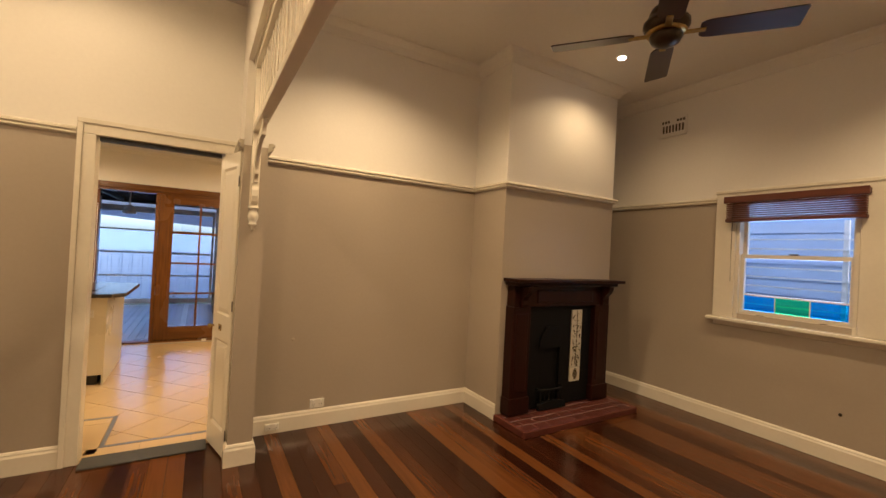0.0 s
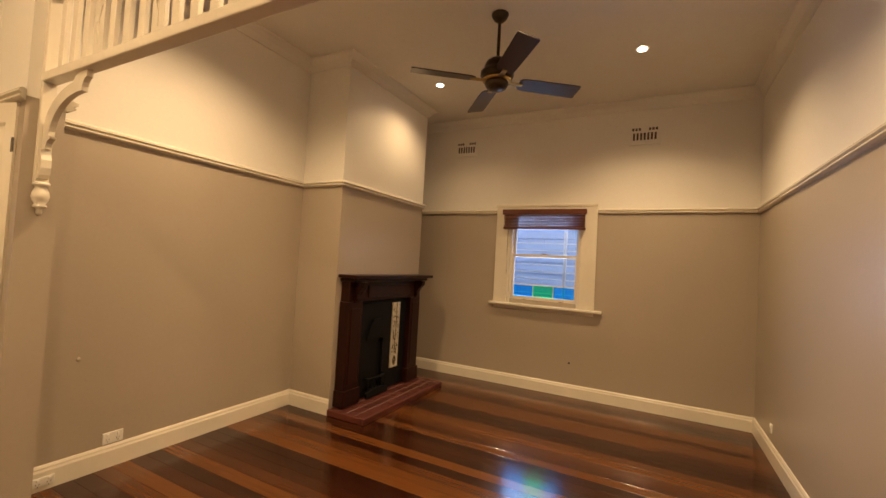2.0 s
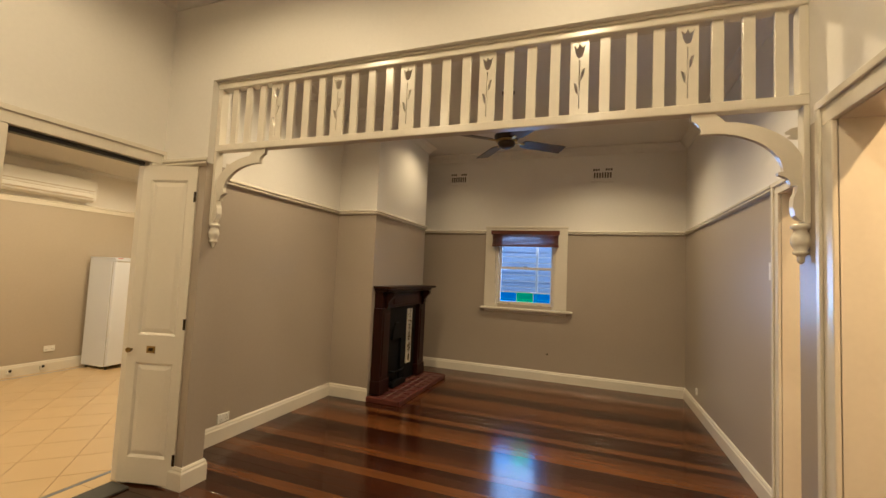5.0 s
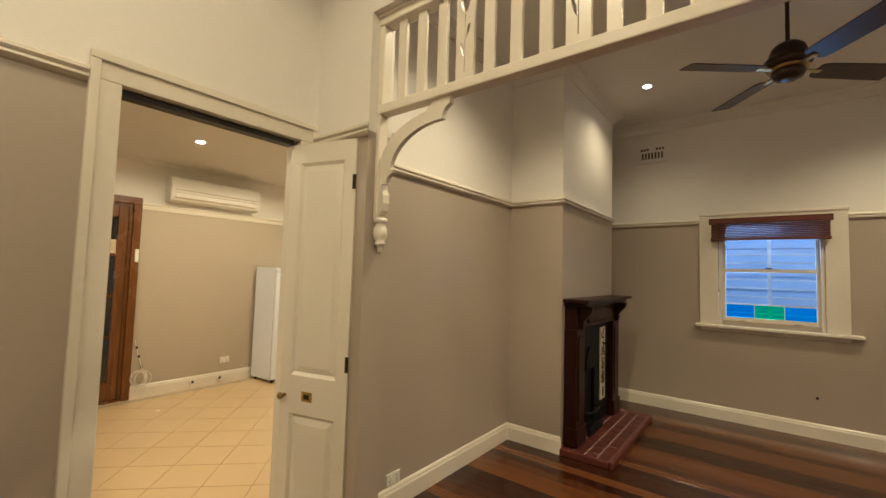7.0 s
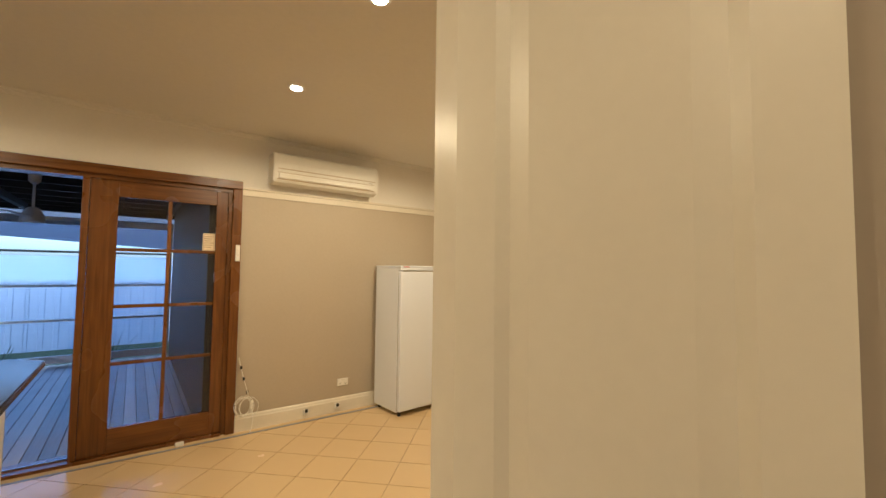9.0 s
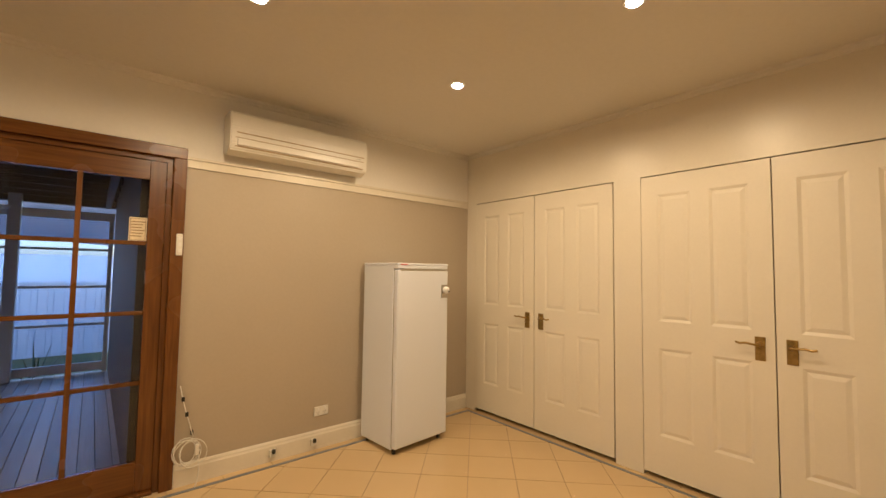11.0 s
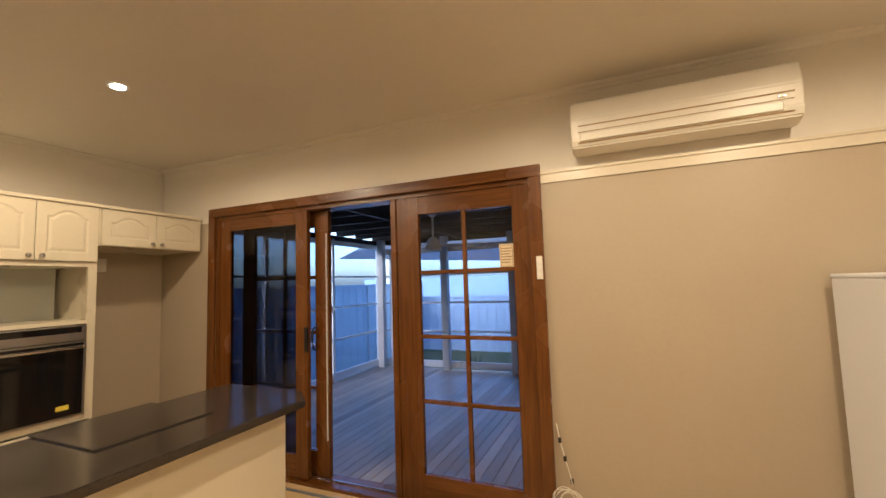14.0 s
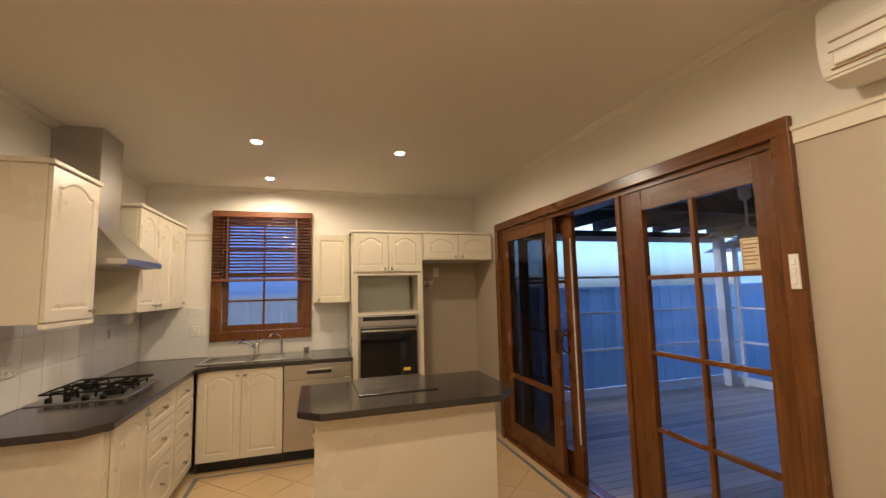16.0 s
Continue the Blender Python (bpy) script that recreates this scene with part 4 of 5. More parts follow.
outlet("power_outlet", pose(1.41, 6.95, 0.285), "white double power outlet on the beige wall")
for x in (1.035, 1.345):
    ps = thing("phone_socket", x, 6.93, 0.065, "small white phone socket on the skirting board", "phone socket", "skirting sockets")
    part("body", box(-0.024, -0.022, -0.028, 0.024, 0, 0.024, 0.004), PLASTIC, ps)
    part("plug", box(-0.011, -0.04, 0.0, 0.011, -0.02, 0.03, 0.003), RUBBER, ps, "dark plug")
ds = thing("blind_switch", 0.394, 6.918, 1.553, "slim white switch plate on the cedar door frame", "light switch")
part("plate", box(-0.018, -0.010, -0.07, 0.018, 0, 0.07, 0.003), PLASTIC, ds)
for dz in (-0.04, 0.0, 0.04):
    part("rocker", box(-0.009, -0.016, dz - 0.012, 0.009, -0.009, dz + 0.012, 0.002), WHITE, ds)
cord = thing("loose_cable", 0.50, 6.93, 0, "loose white cable coiled up and hanging beside the door", "cable")
rc = random.Random(3)
part("lead", tube([(-0.06, 0.008, 0.64), (-0.045, 0.0, 0.56), (-0.02, -0.006, 0.46), (0.005, -0.01, 0.37), (0.02, -0.02, 0.31)], 0.0035, 6), PLASTIC, cord)
for x, z in ((-0.042, 0.555), (-0.018, 0.455), (0.014, 0.335)):
    part("clip", box(x - 0.009, -0.016, z - 0.014, x + 0.009, 0.0, z + 0.014, 0.003), RUBBER, cord, "dark cable clip")
for k in range(5):
    cx, cz, ra = rc.uniform(-0.03, 0.03), 0.215 + rc.uniform(-0.02, 0.02), rc.uniform(0.07, 0.10)
    ring = [(cx + ra * 0.85 * math.cos(q * math.pi / 9), -0.035 - 0.006 * k + 0.012 * math.sin(q * 0.7 + k), cz + ra * math.sin(q * math.pi / 9)) for q in range(19)]
    part("coil", tube(ring, 0.003, 6), PLASTIC, cord)
part("plug", box(0.028, -0.07, 0.20, 0.05, -0.045, 0.27, 0.006), PLASTIC, cord, "white plug")
part("tail", tube([(0.05, -0.05, 0.20), (0.055, -0.055, 0.10), (0.045, -0.06, 0.03), (0.03, -0.07, 0.004)], 0.003, 6), PLASTIC, cord)

# ---- kitchen: built-in cupboards ----


def cupboard_door(y0, y1, handle_at_low, label):
    """A four-panel door in the x = 3 plane, its face towards -x, from y0 to y1."""
    w, h = y1 - y0, 2.065
    px = [(0.11, w / 2 - 0.055), (w / 2 + 0.055, w - 0.11)]
    panels = [rect(a, 1.045, b, 1.93) for a, b in px] + [rect(a, 0.265, b, 0.86) for a, b in px]
    d = thing("cupboard_door", 2.994, y1, 0.035, label, "cupboard door", "built-in cupboard doors", -90)
    part("leaf", panelled(w, h, 0.036, panels, 0.007, 0.018, 0.024), DOORS, d)
    hx = w - 0.07 if handle_at_low else 0.07
    g = part("handle_plate", box(hx - 0.026, -0.006, 0.87, hx + 0.026, 0, 1.01, 0.002), BRASS, d, "antique brass handle plate")
    part("rose", cyl(bmesh.new(), (hx, -0.02, 0.965), (hx, -0.005, 0.965), 0.014, 0.018, 14), BRASS, g)
    s = -1 if handle_at_low else 1
    part("lever", tube([(hx, -0.018, 0.965), (hx, -0.045, 0.965), (hx + s * 0.02, -0.05, 0.966), (hx + s * 0.06, -0.048, 0.972), (hx + s * 0.09, -0.047, 0.966), (hx + s * 0.112, -0.047, 0.972)], 0.007), BRASS, g)
    return d


cupboard_door(6.077, 6.803, True, "cream panelled cupboard door with a brass lever")
cupboard_door(5.337, 6.069, False, "cream panelled cupboard door with a brass lever")
cupboard_door(4.367, 5.120, True, "cream panelled cupboard door with a brass lever")
cupboard_door(3.608, 4.360, False, "cream panelled cupboard door with a brass lever")

# ---- kitchen: cabinets ----


def knob(parent, x, z, y=0.0):
    part("knob", lathe([(0.006, 0), (0.006, 0.014), (0.014, 0.02), (0.015, 0.026), (0.008, 0.03)], 12), NICKEL, parent, "small nickel knob", pose(x, y, z, 90, 0, 0))


def front(parent, x, z, w, h, arch=True, kx=None, kz=None, name="door"):
    """A vinyl-wrapped front on a cabinet's face (local y = 0), with its knob."""
    m = min(0.055, h * 0.22)
    pan = [arched(m, m, w - m, h - m * 0.8)] if arch else [rect(m, m, w - m, h - m)]
    d = part(name, panelled(w, h, 0.018, pan, 0.006, 0.012, 0.018), CABINET, parent, "", pose(x, -0.02, z))
    if kx is not None:
        knob(d, kx, kz)
    return d


def cabinet(name, x, y, z, rz, w, d, h, label, kick=False):
    c = thing(name, x, y, z, label, "kitchen cabinet", "", rz)
    part("carcass", box(0, 0, 0.1 if kick else 0, w, d, h, 0.002), CABINET, c)
    if kick:
        part("kickboard", box(0.0, 0.06, 0.0, w, 0.075, 0.1), RUBBER, c, "black kickboard")
    return c


# west run, faces +x: local x runs along +y, local y towards the wall
def west(name, y0, z, w, h, xf, label, kick=False):
    return cabinet(name, xf, y0, z, 90, w, xf + 3.148, h, label, kick)


sinkc = west("sink_cabinet", 4.12, 0, 0.692, 0.862, -2.55, "cream sink cabinet with two arched doors", True)
front(sinkc, 0.012, 0.105, 0.336, 0.75, True, 0.31, 0.71)
front(sinkc, 0.352, 0.105, 0.336, 0.75, True, 0.03, 0.71)
dw = thing("dishwasher", -2.55, 4.815, 0, "brushed steel dishwasher under the bench", "dishwasher", "", 90)
part("door", box(0.005, -0.02, 0.105, 0.605, 0.0, 0.72, 0.004), STEEL, dw)
part("control_panel", box(0.005, -0.022, 0.725, 0.605, 0.0, 0.858, 0.004), STEEL, dw)
part("handle_recess", box(0.20, -0.024, 0.77, 0.42, -0.020, 0.81, 0.003), RUBBER, dw, "dark handle recess")
part("handle", box(0.19, -0.034, 0.80, 0.43, -0.022, 0.812, 0.003), STEEL, dw)
part("tub", box(0.005, 0.0, 0.105, 0.605, 0.56, 0.858), STEEL, dw)
part("kickboard", box(0.0, 0.06, 0.0, 0.61, 0.075, 0.1), RUBBER, dw, "black kickboard")

tall = thing("oven_tower", -2.62, 5.435, 0, "tall cream cabinet with oven, open niche and two doors", "kitchen cabinet", "", 90)
D = 0.525
part("side", box(0, 0, 0, 0.018, D, 2.10), CABINET, tall)
part("side", box(0.70, 0, 0, 0.718, D, 2.10), CABINET, tall)
part("back", box(0.018, D - 0.016, 0, 0.70, D, 2.10), CABINET, tall)
part("niche_back", box(0.05, D - 0.10, 1.30, 0.668, D - 0.09, 1.672), NICHE, tall, "pale grey niche back")
for z0, z1 in ((0.0, 0.10), (0.62, 0.66), (1.275, 1.30), (1.672, 1.705)):
    part("shelf", box(0.018, 0.0, z0, 0.70, D - 0.016, z1), CABINET, tall)
for x0, x1 in ((0.018, 0.055), (0.663, 0.70)):
    part("stile", box(x0, -0.003, 0.66, x1, 0.018, 1.672), CABINET, tall)
front(tall, 0.012, 0.11, 0.345, 0.50, True, 0.31, 0.46)
front(tall, 0.361, 0.11, 0.345, 0.50, True, 0.03, 0.46)
front(tall, 0.012, 1.708, 0.345, 0.39, True, 0.31, 0.03)
front(tall, 0.361, 1.708, 0.345, 0.39, True, 0.03, 0.03)
part("cornice", box(-0.02, -0.035, 2.10, 0.738, D, 2.124, 0.006), CABINET, tall)
ov = thing("wall_oven", -2.62, 5.435, 0.665, "built-in steel wall oven with black glass door", "oven", "", 90)
part("body", box(0.06, 0.0, 0.0, 0.658, 0.45, 0.605), RUBBER, ov)
part("fascia", box(0.057, -0.018, 0.50, 0.661, 0.0, 0.605, 0.003), STEEL, ov)
part("display", box(0.10, -0.0195, 0.555, 0.63, -0.017, 0.595), GLASSTOP, ov, "black display strip")
part("door_frame", slab(rect(0.057, 0.0, 0.661, 0.495), 0.018, [rect(0.10, 0.03, 0.618, 0.42)]), STEEL, ov, "", pose(0, -0.02, 0))
part("door_glass", box(0.075, -0.025, 0.012, 0.643, -0.0205, 0.485, 0.002), GLASSTOP, ov, "black oven glass")
part("handle", tube([(0.09, -0.02, 0.46), (0.09, -0.055, 0.46), (0.12, -0.058, 0.46), (0.60, -0.058, 0.46), (0.628, -0.055, 0.46), (0.628, -0.02, 0.46)], 0.010), CHROME, ov)
part("energy_label", box(0.50, -0.0265, 0.055, 0.57, -0.025, 0.085), YELLOW, ov, "small yellow label")
over = west("overhead_cabinet", 6.155, 1.825, 0.79, 0.275, -2.62, "cream overhead cabinet above an empty fridge recess")
front(over, 0.01, 0.006, 0.38, 0.264, True, 0.345, 0.03)
front(over, 0.395, 0.006, 0.38, 0.264, True, 0.035, 0.03)
part("cornice", box(0.0, -0.035, 0.275, 0.79, 0.50, 0.299, 0.006), CABINET, over)
wc = west("wall_cabinet", 5.065, 1.405, 0.365, 0.70, -2.83, "cream wall cabinet beside the kitchen window")
front(wc, 0.006, 0.006, 0.35, 0.688, False, 0.05, 0.035)

# south run, faces +y: local x runs along -x
def south(name, x1, z, w, h, yf, label, kick=False):
    return cabinet(name, x1, yf, z, 180, w, yf - 3.476, h, label, kick)


dr = south("drawer_unit", -2.03, 0, 0.47, 0.862, 4.09, "cream four-drawer cabinet with nickel knobs", True)
for k, (z, h) in enumerate(((0.105, 0.235), (0.345, 0.165), (0.515, 0.165), (0.685, 0.165))):
    front(dr, 0.006, z, 0.458, h, k == 3, 0.229, h / 2, "drawer")
dr2 = south("drawer_unit", -1.50, 0, 0.525, 0.862, 4.09, "cream cabinet with wide drawers under the cooktop", True)
for k, (z, h) in enumerate(((0.105, 0.335), (0.445, 0.235), (0.685, 0.165))):
    front(dr2, 0.006, z, 0.513, h, k != 1, 0.256, h / 2, "drawer")
endc = south("end_cabinet", -0.99, 0, 0.505, 0.862, 4.09, "cream end cabinet with an arched door", True)
front(endc, 0.06, 0.105, 0.43, 0.75, True, 0.40, 0.70)
part("end_panel", box(-0.016, 0.0, 0.0, -0.002, 0.61, 0.862), CABINET, endc)

wallc = south("wall_cabinet", -0.925, 1.395, 0.475, 0.79, 3.82, "cream wall cabinet beside the range hood")
front(wallc, 0.008, 0.008, 0.458, 0.775, True, 0.41, 0.04)
part("cornice", box(-0.02, -0.035, 0.79, 0.485, 0.34, 0.815, 0.006), CABINET, wallc)
part("light_rail", box(0.0, -0.02, -0.025, 0.475, 0.0, 0.0), CABINET, wallc)
wallb = south("wall_cabinet", -2.01, 1.395, 1.135, 0.79, 3.82, "cream three-door wall cabinet in the corner")
for k in range(3):
    front(wallb, 0.006 + k * 0.375, 0.008, 0.368, 0.775, True, 0.30 if k != 1 else 0.04, 0.04)
part("cornice", box(-0.02, -0.035, 0.79, 1.135, 0.34, 0.815, 0.006), CABINET, wallb)
ul = thing("under_cabinet_light", -2.35, 3.66, 1.395, "small round white light under the wall cabinet", "light fitting")
part("base", cyl(bmesh.new(), (0, 0, -0.012), (0, 0, 0), 0.04, None, 16), RUBBER, ul)
part("globe", lathe([(0.01, -0.10), (0.035, -0.085), (0.043, -0.055), (0.035, -0.025), (0.02, -0.012)], 16), WHITE, ul)

# range hood
hood = thing("range_hood", -1.765, 3.476, 0, "brushed steel range hood with tall flue", "range hood")
part("flue", box(-0.155, 0.0, 1.95, 0.155, 0.27, 2.628, 0.003), STEEL, hood)
bm = bmesh.new()
lowv = [bm.verts.new(p) for p in ((-0.30, 0, 1.76), (0.30, 0, 1.76), (0.30, 0.49, 1.76), (-0.30, 0.49, 1.76))]
upv = [bm.verts.new(p) for p in ((-0.17, 0, 1.97), (0.17, 0, 1.97), (0.17, 0.28, 1.97), (-0.17, 0.28, 1.97))]
for k in range(4):
    bm.faces.new((lowv[k], lowv[(k + 1) % 4], upv[(k + 1) % 4], upv[k]))
bm.faces.new(lowv[::-1])
bm.faces.new(upv)
part("canopy", bm, STEEL, hood)
part("rim", box(-0.302, 0.0, 1.72, 0.302, 0.495, 1.76, 0.003), STEEL, hood)
part("filter", box(-0.25, 0.06, 1.712, 0.25, 0.44, 1.72), NICKEL, hood)

# benchtops
def plan(points, z0, z1, mat, name, parent, bevel=0.006):
    bm = bmesh.new()
    f = bm.faces.new([bm.verts.new((x, y, z0)) for x, y in points])
    r = bmesh.ops.extrude_face_region(bm, geom=[f])
    bmesh.ops.translate(bm, vec=(0, 0, z1 - z0), verts=[g for g in r["geom"] if isinstance(g, bmesh.types.BMVert)])
    bmesh.ops.recalc_face_normals(bm, faces=bm.faces)
    bmesh.ops.bevel(bm, geom=[e for e in bm.edges if abs(e.verts[0].co.z - e.verts[1].co.z) < 1e-4], offset=bevel, segments=3, affect="EDGES", clamp_overlap=True)
    return part(name, bm, mat, parent)


bm = slab([(x, -y) for x, y in ((-3.148, 3.476), (-0.86, 3.476), (-0.86, 4.02), (-0.955, 4.14), (-2.42, 4.14), (-2.51, 4.23), (-2.51, 5.43), (-3.148, 5.43))], 0.037, [rect(-2.99, -4.80, -2.64, -4.52), rect(-2.99, -4.48, -2.64, -4.13)])
bmesh.ops.transform(bm, matrix=pose(0, 0, 0.863) @ Matrix.Rotation(radians(90), 4, "X"), verts=bm.verts)
inner = lambda v: -3.0 < v.co.x < -2.63 and 4.12 < v.co.y < 4.81
bmesh.ops.bevel(bm, geom=[e for e in bm.edges if e.calc_face_angle(0) > 1 and abs(e.verts[0].co.z - e.verts[1].co.z) < 1e-4 and not inner(e.verts[0])], offset=0.006, segments=3, affect="EDGES", clamp_overlap=True)
tagged(part("benchtop", bm, BENCH, None), "dark grey speckled L-shaped laminate benchtop", "benchtop")
cook = thing("gas_cooktop", -1.77, 3.74, 0.90, "steel gas cooktop with black trivets", "cooktop")
part("plate", box(-0.29, -0.25, 0.0, 0.29, 0.25, 0.008, 0.004), STEEL, cook)
for x, y, r in ((-0.15, -0.11, 0.05), (-0.15, 0.12, 0.035), (0.09, -0.11, 0.04), (0.09, 0.12, 0.06)):
    bu = part("burner", lathe([(r, 0.008), (r, 0.02), (r * 0.75, 0.024), (r * 0.75, 0.032), (r * 0.3, 0.034)], 16), BLACK, cook, "", pose(x, y, 0))
    for a in range(4):
        part("trivet_arm", tube([(x + 0.11 * math.cos(a * math.pi / 2 + 0.78), y + 0.10 * math.sin(a * math.pi / 2 + 0.78), 0.008), (x + 0.105 * math.cos(a * math.pi / 2 + 0.78), y + 0.095 * math.sin(a * math.pi / 2 + 0.78), 0.048), (x + 0.02 * math.cos(a * math.pi / 2 + 0.78), y + 0.02 * math.sin(a * math.pi / 2 + 0.78), 0.046)], 0.007, 6), BLACK, cook)
for dx in (-0.15, 0.09):
    part("trivet_frame", tube([(dx - 0.11, -0.22, 0.046), (dx + 0.11, -0.22, 0.046), (dx + 0.11, 0.22, 0.046), (dx - 0.11, 0.22, 0.046), (dx - 0.11, -0.22, 0.046)], 0.006, 6), BLACK, cook)
for k in range(4):
    part("knob", lathe([(0.018, 0.008), (0.017, 0.03), (0.012, 0.034)], 14), BLACK, cook, "black control knob", pose(0.245, -0.15 + k * 0.09, 0))

sink = thing("kitchen_sink", -2.83, 4.56, 0.90, "stainless steel double sink with drainer", "sink")
bm = slab(rect(-0.24, -0.50, 0.24, 0.47), 0.007, [rect(-0.16, 0.08, 0.19, 0.43), rect(-0.16, -0.24, 0.19, 0.04)])
part("rim", bm, SINK, sink, "", pose(0, 0, 0.0, 0, 0, 0) @ Matrix.Rotation(radians(90), 4, "X"))
for y0, y1, dz in ((-0.43, -0.08, 0.15), (-0.04, 0.24, 0.14)):
    bm = box(-0.156, y0 + 0.004, -dz, 0.186, y1 - 0.004, 0.005)
    bmesh.ops.delete(bm, geom=[f for f in bm.faces if f.normal.z > 0.9], context="FACES")
    part("bowl", bm, SINK, sink)
for k in range(6):
    part("drainer_rib", box(-0.14, 0.275 + k * 0.035, 0.006, 0.15, 0.287 + k * 0.035, 0.011, 0.002), SINK, sink)
tap = thing("mixer_tap", -3.03, 4.53, 0.90, "chrome mixer tap behind the sink", "tap")
part("body", lathe([(0.032, 0), (0.032, 0.014), (0.025, 0.022), (0.025, 0.115), (0.02, 0.13), (0.008, 0.135)], 16), CHROME, tap)
part("spout", tube([(0, 0, 0.08), (0.05, -0.06, 0.13), (0.10, -0.12, 0.155), (0.14, -0.16, 0.15), (0.15, -0.175, 0.115)], 0.015), CHROME, tap)
part("lever", tube([(0, 0, 0.12), (0.01, 0.03, 0.15), (0.015, 0.08, 0.165)], 0.009), CHROME, tap)
ft = thing("filter_tap", -3.04, 4.76, 0.90, "small chrome filter tap", "tap")
part("stem", cyl(bmesh.new(), (0, 0, 0), (0, 0, 0.14), 0.010, None, 12), CHROME, ft)
part("spout", tube([(0, 0, 0.13), (0.01, -0.015, 0.185), (0.03, -0.05, 0.215), (0.05, -0.09, 0.21), (0.06, -0.11, 0.185)], 0.007), CHROME, ft)
cup = thing("drain_plug", -3.03, 5.0, 0.90, "small metal cup on the benchtop", "cup")
part("cup", lathe([(0.022, 0), (0.026, 0.05), (0.022, 0.06)], 14), NICKEL, cup)

# splashback tiles with the joints between
splash = thing("splashback", 0, 0, 0, "white wall tiles above the benchtop", "splashback", kind="structure")
part("grout", box(-3.147, 3.4745, 0.9, -0.86, 3.479, 1.395), WHITE_GROUT, splash)
part("grout", box(-3.1495, 3.479, 0.9, -3.145, 4.08, 1.395), WHITE_GROUT, splash)
part("grout", box(-3.1495, 5.05, 0.9, -3.145, 5.43, 1.41), WHITE_GROUT, splash)
TS = 0.198
for r in range(3):
    z0, z1 = 0.902 + r * 0.2, min(0.902 + r * 0.2 + TS, 1.393)
    for k in range(12):
        x1 = -0.862 - k * 0.2
        x0 = max(x1 - TS, -3.14)
        if x1 - x0 > 0.02:
            part("tile", box(x0, 3.4785, z0, x1, 3.484, z1, 0.0015, 1), SPLASH, splash)
    for y0, y1 in [(3.486 + k * 0.2, min(3.486 + k * 0.2 + TS, 4.075)) for k in range(3)] + [(5.052 + k * 0.2, min(5.052 + k * 0.2 + TS, 5.428)) for k in range(2)]:
        part("tile", box(-3.1455, y0, z0, -3.140, y1, z1, 0.0015, 1), SPLASH, splash)
outlet("power_outlet", pose(-3.14, 3.95, 1.16, 0, 0, 90), "white double power outlet on the tiled splashback", 0.075, 0.1, 1)
outlet("power_outlet", pose(-3.14, 5.17, 1.20, 0, 0, 90), "white double power outlet on the tiled splashback", 0.075, 0.1, 1)
outlet("power_outlet", pose(-1.35, 3.484, 1.13, 0, 0, 180), "grey double power outlet on the tiled splashback")
outlet("power_outlet", pose(-2.55, 3.484, 1.22, 0, 0, 180), "grey double power outlet on the tiled splashback")
rt = thing("recess_tap", -3.144, 6.35, 1.60, "small white tap and switch in the fridge recess", "tap")
part("tap_body", box(0.0, -0.07, -0.02, 0.03, 0.05, 0.02, 0.006), WHITE, rt)
part("handle", box(0.03, -0.03, -0.05, 0.045, 0.0, 0.0, 0.004), CHROME, rt)
part("switch_plate", box(0.0, 0.06, 0.06, 0.01, 0.13, 0.17, 0.003), PLASTIC, rt)

# kitchen window
kw = thing("window_2", 0, 0, 0, "cedar framed kitchen window with glazing bars", "window", kind="structure")
X = -3.15
for y0, y1 in ((4.08, 4.175), (4.95, 5.045)):
    part("architrave", box(X, y0, 1.05, X + 0.03, y1, 2.38, 0.004), CEDAR, kw)
part("head", box(X, 4.175, 2.285, X + 0.03, 4.95, 2.38, 0.004), CEDAR, kw)
part("window_sill", box(X - 0.1, 4.085, 1.05, X + 0.055, 5.04, 1.145, 0.006), CEDAR, kw)
for y0, y1 in ((4.175, 4.225), (4.90, 4.95)):
    part("sash_stile", box(X - 0.09, y0, 1.145, X - 0.045, y1, 2.285), CEDAR, kw)
for z0, z1 in ((1.145, 1.20), (1.69, 1.73), (2.24, 2.285)):
    part("sash_rail", box(X - 0.09, 4.225, z0, X - 0.045, 4.90, z1), CEDAR, kw)
part("glazing_bar", box(X - 0.08, 4.555, 1.20, X - 0.055, 4.575, 2.24), CEDAR, kw)
for z in (1.445, 1.98):
    part("glazing_bar", box(X - 0.08, 4.225, z - 0.01, X - 0.055, 4.90, z + 0.01), CEDAR, kw)
for z0, z1 in ((1.20, 1.435), (1.455, 1.69), (1.73, 1.97), (1.99, 2.24)):
    for y0, y1 in ((4.225, 4.555), (4.575, 4.90)):
        pane = part("pane", box(X - 0.07, y0, z0, X - 0.066, y1, z1), CLEAR, kw)
        pane.visible_shadow = False
kb = thing("venetian_blind", X + 0.05, 4.56, 2.36, "brown timber venetian blind half lowered over the window", "blind")
part("headrail", box(-0.03, -0.475, -0.05, 0.03, 0.475, 0.0, 0.004), SLAT, kb)
sl = box(-0.024, -0.47, -0.0015, 0.024, 0.47, 0.0015)
slat_mesh = mesh_of("slat", sl, SLAT)
for k in range(19):
    ob = new("slat", slat_mesh)
    ob.parent = kb
    ob.matrix_basis = pose(0, 0, -0.072 - k * 0.033, 0, -14, 0)
part("bottom_rail", box(-0.026, -0.472, -0.715, 0.026, 0.472, -0.69, 0.004), SLAT, kb)
for y in (-0.33, 0.33):
    part("ladder_tape", box(0.022, y - 0.008, -0.70, 0.0235, y + 0.008, -0.05), SLAT, kb)
part("pull_cord", tube([(0.03, -0.42, -0.05), (0.03, -0.422, -0.5), (0.03, -0.42, -0.9)], 0.0025, 6), SLAT, kb)

